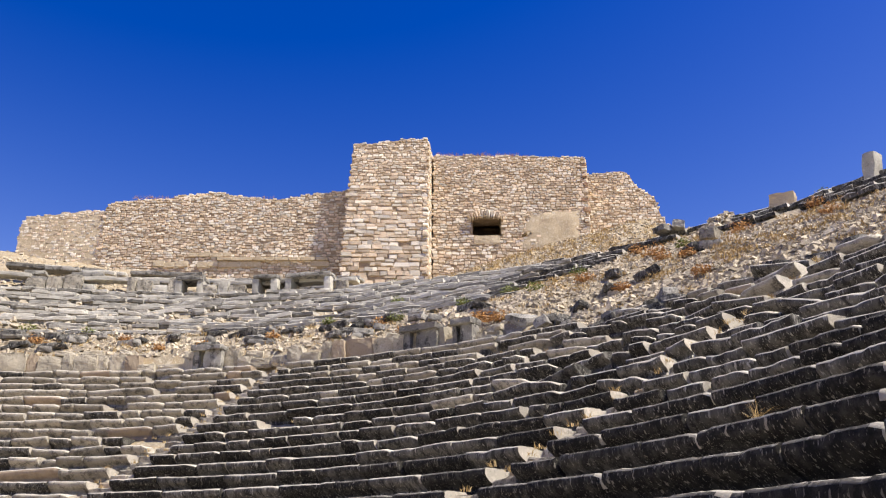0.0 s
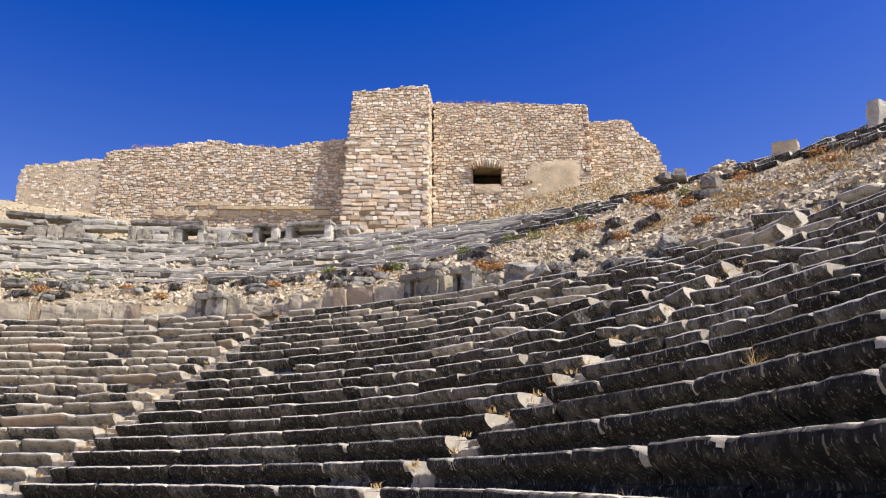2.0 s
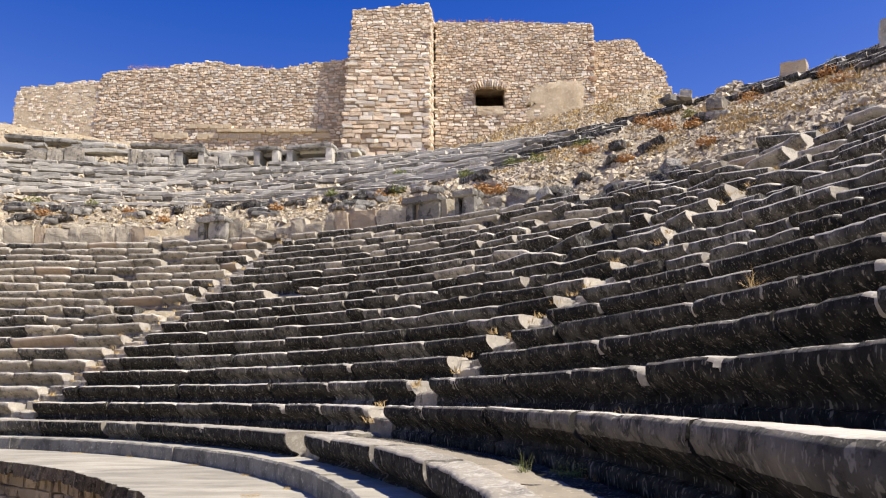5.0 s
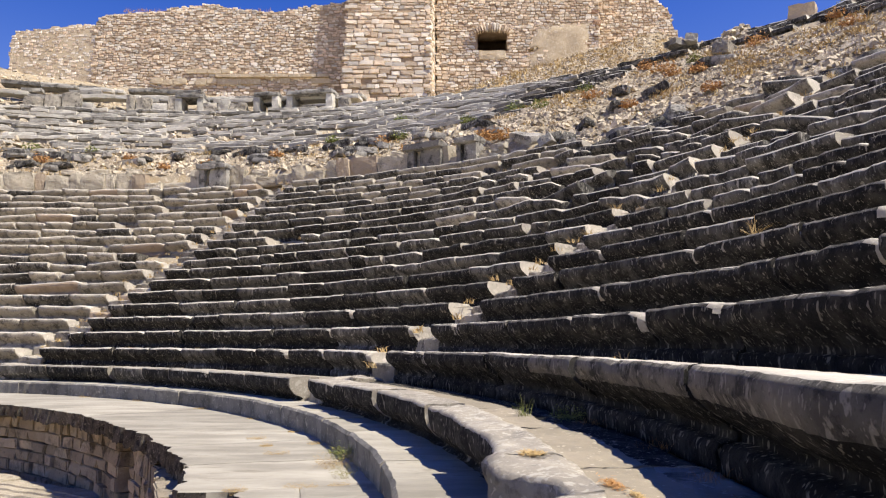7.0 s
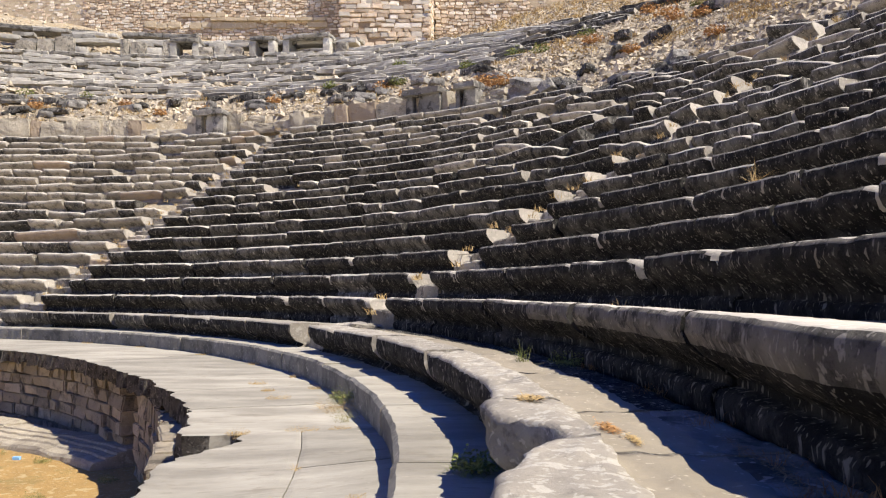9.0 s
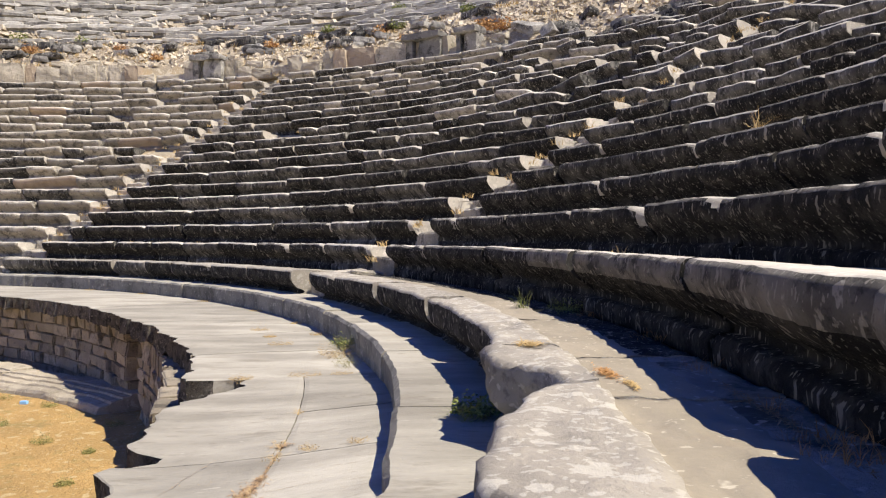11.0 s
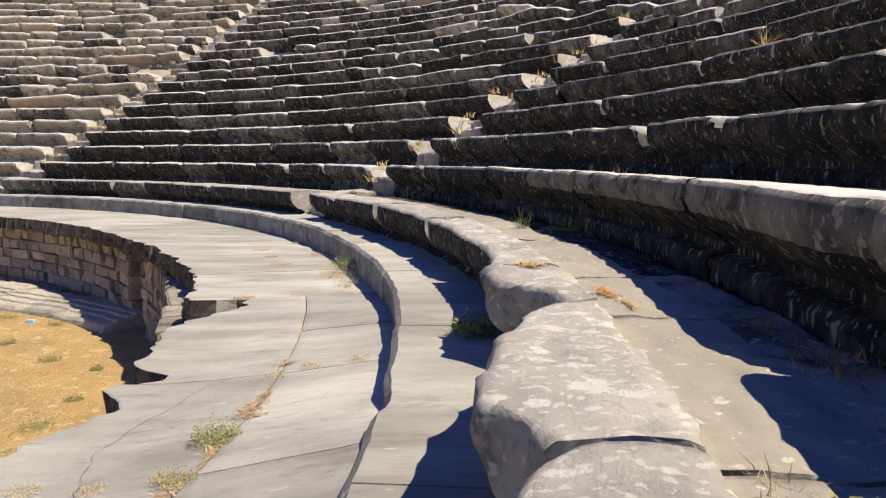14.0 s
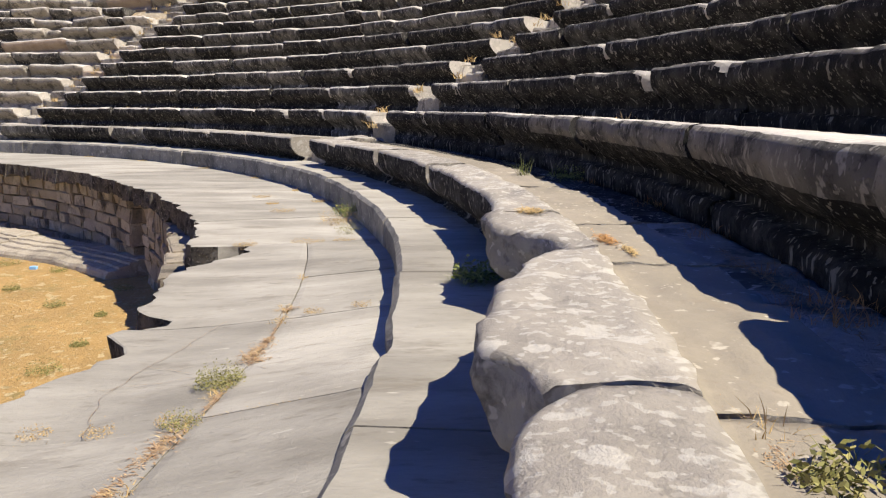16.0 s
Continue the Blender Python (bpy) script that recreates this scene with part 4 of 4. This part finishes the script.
slope_plants()
loose_rock("upright pale marble stub on the crest", at(43.0, 37.0, 15.55), (0.62, 0.5, 1.3), 30, 3, [UPPER_TOP], 0.12)
loose_rock("tumbled square block on the crest", at(43.6, 42.6, 15.68), (1.15, 0.7, 0.62), -30, 5, [TERRACE], 0.12)
loose_rock("broken grey block beside the castle end", at(43.9, 49.6, 15.95), (1.1, 0.6, 0.4), 70, 8, [UPPER_TOP], 0.1)
loose_rock("broken grey slab beside the castle end", at(43.4, 50.3, 15.75), (1.3, 0.7, 0.3), 40, 9, [UPPER_FRONT], -0.12)
loose_rock("pale broken block lying on the slope", at(39.6, 44.9, 13.25), (1.3, 0.7, 0.55), 50, 6, [SEAT_GREY], 0.12)


def tumbled_blocks():
    rng = random.Random(71)
    shapes = [rocky("fallen_block", (1, 0.6, 0.4), i + 40, [(SEAT_DARK, UPPER_FRONT, SEAT_DARK)[i % 3]], 5, 0.07, worn=0.3) for i in range(9)]
    for i in range(74):
        d = rng.uniform(27, 54)
        r = rng.uniform(29.6, 31.6) if i < 66 else rng.uniform(31.5, 37)
        c = at(r, d, ground_z(r, d) + 0.12)
        ob = tagged(new("fallen_block", rng.choice(shapes)), "tumbled weathered seat block lying on the scree", "stone block", "tumbled blocks")
        ob.location = c
        w = rng.uniform(0.5, 1.2)
        ob.scale = (w, rng.uniform(0.7, 1.1), rng.uniform(0.6, 1.0))
        ob.rotation_euler = (rng.gauss(0, 0.2), rng.gauss(0, 0.2), radians(d + 90) + rng.gauss(0, 0.5))
    for i in range(62):
        d = rng.uniform(56, 112)
        r = rng.uniform(31.5, 33.9)
        ob = tagged(new("fallen_block", rng.choice(shapes)), "tumbled weathered seat block lying on the scree", "stone block", "tumbled blocks")
        ob.location = at(r, d, ground_z(r, d) + 0.1)
        ob.scale = (rng.uniform(0.4, 1.4), rng.uniform(0.7, 1.2), rng.uniform(0.5, 0.95))
        ob.rotation_euler = (rng.gauss(0, 0.15), rng.gauss(0, 0.15), radians(d + 90) + rng.gauss(0, 0.4))


tumbled_blocks()


def weed(name, label, pos, kind, n, h, spread, mat, seed, leaf=0.02):
    rng = random.Random(seed)
    ob = tagged(new(name), label, "weed", "weeds in the joints")
    ob.location = pos
    if kind != "leaf":
        v, f = [], []
        blades(v, f, Vector(), n, h, spread, rng, 0.5 if kind == "blade" else 1.3, 0.001 + h * 0.006)
        tagged(part("stem_tangle", mesh_of("stem_tangle", v, f, [mat]), ob), kind="stuff")
    if kind != "blade":
        v, f = [], []
        leafy(v, f, Vector((0, 0, h * 0.15)), n * 5, max(h * 0.6, spread), leaf * 0.45, rng, 0.12 if kind == "flat" else 0.4)
        tagged(part("foliage", mesh_of("foliage", v, f, [mat]), ob), kind="stuff")
    return ob


def litter(label, r, d, z, along, across, n, mat, seed, size=0.006):
    """Dry flakes and stalks lying flat in a joint, longest along the rows."""
    rng = random.Random(seed)
    v, f = [], []
    for _ in range(n):
        da, dr = rng.gauss(0, 0.45) * along, rng.gauss(0, 0.45) * across
        c = at(r + dr, d + da / r * 57.3, 0) - at(r, d, 0)
        c.z = (pave_z(r + dr, d + da / r * 57.3) - pave_z(r, d) if z is None else 0) + rng.uniform(0.001, 0.008)
        a, l, w = rng.uniform(0, 6.283), size * rng.uniform(0.6, 3.5), size * rng.uniform(0.2, 0.5)
        x = Vector((math.cos(a) * l, math.sin(a) * l, rng.gauss(0, 0.2) * l))
        y = Vector((-math.sin(a) * w, math.cos(a) * w, 0))
        b = len(v)
        v += [c - x, c - y, c + x, c + y]
        f.append((b, b + 1, b + 2, b + 3))
    ob = tagged(new("dry_litter", mesh_of("dry_litter", v, f, [mat])), label, "dry litter", "dry litter in the joints")
    ob.location = at(r, d, pave_z(r, d) if z is None else z)


weed("weed", "low grey-green cushion weed in a paving joint", at(15.45, -0.9, pave_z(15.45, -0.9)), "both", 260, 0.045, 0.10, SAGE, 1, 0.011)
weed("weed", "small green weed in a paving joint", at(15.46, -2.5, pave_z(15.46, -2.5)), "both", 80, 0.035, 0.07, SAGE, 2, 0.01)
for i, (r, d, along, across, n) in enumerate(((15.50, 1.25, 0.10, 0.03, 160), (15.48, 0.6, 0.16, 0.06, 330), (15.52, 0.1, 0.05, 0.06, 110), (15.49, -1.7, 0.12, 0.015, 130), (15.45, -3.1, 0.16, 0.06, 380), (15.42, -4.2, 0.2, 0.04, 260), (15.5, 3.4, 0.04, 0.05, 90), (15.5, 2.0, 0.25, 0.008, 80))):
    litter("rust-brown dry weed litter in a paving joint", r, d, None, along, across, n, LITTER, 10 + i)
weed("weed", "green weed at the foot of the kerb", at(15.95, 16.3, 0.05), "both", 60, 0.22, 0.1, GREEN, 30, 0.025)
weed("weed", "dry straw tuft at the foot of the kerb", at(15.85, 15.5, 0.02), "both", 120, 0.08, 0.2, STRAW, 31, 0.012)
weed("weed", "dry straw tuft at the foot of the kerb", at(15.9, 13.4, 0.02), "both", 90, 0.06, 0.15, SAGE, 32, 0.012)
weed("weed", "green grass tuft on the seat walkway", at(17.2, 10.2, 0.57), "blade", 32, 0.22, 0.06, GREEN, 33)
litter("dry straw lying on a seat block", 16.72, 1.95, 0.628, 0.09, 0.06, 420, STRAW, 34, 0.008)
litter("dry straw in a joint of the seat walkway", 16.98, 0.35, 0.573, 0.14, 0.035, 420, RUST, 35, 0.007)
litter("dry straw in a joint of the seat walkway", 17.02, -0.45, 0.573, 0.1, 0.02, 200, STRAW, 36, 0.007)
weed("weed", "leafy grey-green weed behind the seat block", at(16.99, -6.73, 0.565), "both", 34, 0.09, 0.05, SAGE, 37, 0.020)
weed("weed", "leafy grey-green weed behind the seat block", at(17.04, -6.63, 0.565), "both", 22, 0.11, 0.03, SAGE, 38, 0.022)
weed("dry_weed", "dry stems behind the seat block", at(16.95, -6.12, 0.565), "blade", 40, 0.10, 0.06, STRAW, 39)
litter("dry straw and soil behind the seat block", 16.95, -6.42, 0.573, 0.16, 0.04, 350, LITTER, 152, 0.003)
weed("weed", "dark green weed in the gap before the seats", at(16.47, 2.3, 0.26), "both", 90, 0.16, 0.12, GREEN, 40, 0.03)
weed("dry_weed", "dry brown stems at the foot of a seat", at(17.40, -3.4, 0.57), "blade", 200, 0.09, 0.16, RUST, 41)
for i, (r, d) in enumerate(((17.42, -1.5), (17.44, 0.9), (17.5, 4.2), (17.52, 8.2))):
    weed("dry_weed", "dry brown stems at the foot of a seat", at(r, d, 0.57), "blade", 50, 0.07, 0.12, RUST, 140 + i)
weed("weed", "dark green weed in the shade of a seat", at(17.42, 8.9, 0.57), "both", 60, 0.12, 0.14, GREEN, 150, 0.02)
litter("rust-brown dry litter at the foot of a seat", 17.36, -2.2, 0.573, 0.6, 0.03, 400, LITTER, 151)
weed("dry_weed", "straw-yellow dry bush on a seat row", at(19.98, 13.5, 2.24), "spread", 26, 0.30, 0.07, STRAW, 42, 0.004)
for i, (r, d, w) in enumerate(((13.07, 17.5, 0.17), (13.3, 20.9, 0.10), (13.0, 29.2, 0.14), (13.9, 31.4, 0.15), (13.36, 38.9, 0.14), (12.9, 43.5, 0.2), (12.6, 35.0, 0.12), (12.2, 24.5, 0.12), (13.5, 26.0, 0.08))):
    weed("weed", "low green weed on the burnt lawn", at(r, d, -1.4), "both", 110, 0.04, w, SAGE, 50 + i, 0.02)
scrap = tagged(new("plastic_scrap", rocky("plastic_scrap", (0.11, 0.07, 0.05), 2, [SCRAP], 3, 0.012)), "crumpled light blue plastic scrap on the lawn", "litter")
scrap.location = at(13.1, 40.7, -1.38)


def row_straw():
    rng = random.Random(81)
    v, f = [], []
    for s in STAIRS[1:3]:
        for k in range(-1, 18):
            for _ in range(2):
                blades(v, f, at(row_r(k) + rng.uniform(-0.05, 0.3), s + rng.uniform(-1.2, 1.2), row_z(k) - rng.uniform(0.0, 0.3)), 16, 0.16, 0.12, rng, 0.6, 0.008)
    for _ in range(150):
        k = rng.randrange(0, 18)
        blades(v, f, at(row_r(k) + rng.uniform(0.5, 0.7), rng.uniform(5, 100), row_z(k) - 0.05), 10, 0.13, 0.12, rng, 0.6, 0.008)
    tagged(new("row_grass", mesh_of("row_grass", v, f, [STRAW])), "dry grass growing between the seats and stairs", "grass", kind="stuff")
    v, f = [], []
    for _ in range(9000):
        r, d = 14.2 * math.sqrt(rng.uniform(0.55, 1)), rng.uniform(8, 70)
        blades(v, f, at(r, d, -1.4), 3, 0.05, 0.1, rng, 0.9, 0.006)
    tagged(new("lawn_grass", mesh_of("lawn_grass", v, f, [STRAW])), "short sunburnt grass of the orchestra lawn", "grass", kind="stuff")


row_straw()

for i, (r, d, w) in enumerate(((15.4, 24.1, 0.12), (15.42, 19.1, 0.14), (15.4, 21.5, 0.08), (15.95, 21.5, 0.1), (15.98, 26.0, 0.08), (16.0, 33.0, 0.1), (15.98, 41.0, 0.12), (16.0, 50.0, 0.12), (15.0, 11.7, 0.1), (15.5, 11.8, 0.14), (15.8, 11.8, 0.1), (15.97, 57.0, 0.12))):
    weed("dry_weed", "dry straw in a joint of the walkway", at(r, d, pave_z(r, d)), "flat", 110, 0.025, w, STRAW, 90 + i, 0.01)
for i, d in enumerate((-2.15, -2.3, -2.25, 2.95, 3.0)):
    weed("dry_weed", "dry straw in a joint of the walkway", at(14.9 + 0.25 * i, d, pave_z(14.9 + 0.25 * i, d)), "flat", 60, 0.015, 0.06, STRAW, 120 + i, 0.008)


def crack_fill():
    """Soil and straw in the joints and cracks of the near slabs."""
    rng = random.Random(91)
    lines = (((14.91, -0.6), (15.1, -0.5), (15.33, -0.4)), ((15.12, -2.4), (14.99, -1.0), (15.02, 0.3), (15.11, 1.4), (15.21, 3.0)), ((15.02, 0.5), (15.25, -0.2)), ((15.48, 0.0), (15.59, -0.4)), ((15.54, 0.5), (15.8, 0.7)))
    verts, faces = [], []
    for line in lines:
        prev = None
        for (r0, d0), (r1, d1) in zip(line, line[1:]):
            for i in range(13):
                f = i / 12
                r, d = r0 + (r1 - r0) * f, d0 + (d1 - d0) * f
                p = at(r, d, pave_z(r, d) + 0.005)
                p += Vector((noise.noise(p * 9), noise.noise(p * 9 + Vector((4, 4, 4))), 0)) * 0.03
                a = math.atan2(radians(d1 - d0) * 15.2, r1 - r0) + radians(d)
                side = Vector((-math.sin(a), math.cos(a), 0)) * (0.0004 + 0.0014 * rng.random())
                b = len(verts)
                verts += [p - side, p + side]
                if prev is not None:
                    faces.append((prev, prev + 1, b + 1, b))
                prev = b
    tagged(new("crack_soil", mesh_of("crack_soil", verts, faces, [MORTAR])), "brown soil filling the cracks of the paving", "soil", kind="stuff")
    verts, faces = [], []
    for _ in range(700):
        d = rng.uniform(-6, 7)
        dense_here = noise.noise(Vector((d * 1.3, 3, 0)))
        if dense_here > 0.12:
            blades(verts, faces, at(15.498 + rng.gauss(0, 0.008 + 0.03 * max(0, dense_here)), d, pave_z(15.498, d) + 0.004), 7, 0.045, 0.04, rng, 1.8, 0.0022)
    for r0, r1, d in ((14.7, 15.5, -2.45), (15.1, 15.3, 1.4), (15.5, 15.95, -2.2)):
        for _ in range(60):
            r = rng.uniform(r0, r1)
            blades(verts, faces, at(r, d + rng.gauss(0, 0.05), pave_z(r, d)), 6, 0.03, 0.02, rng, 1.8, 0.0018)
    tagged(new("joint_straw", mesh_of("joint_straw", verts, faces, [STRAW])), "dry straw lying in the paving joints", "straw", kind="stuff")


crack_fill()
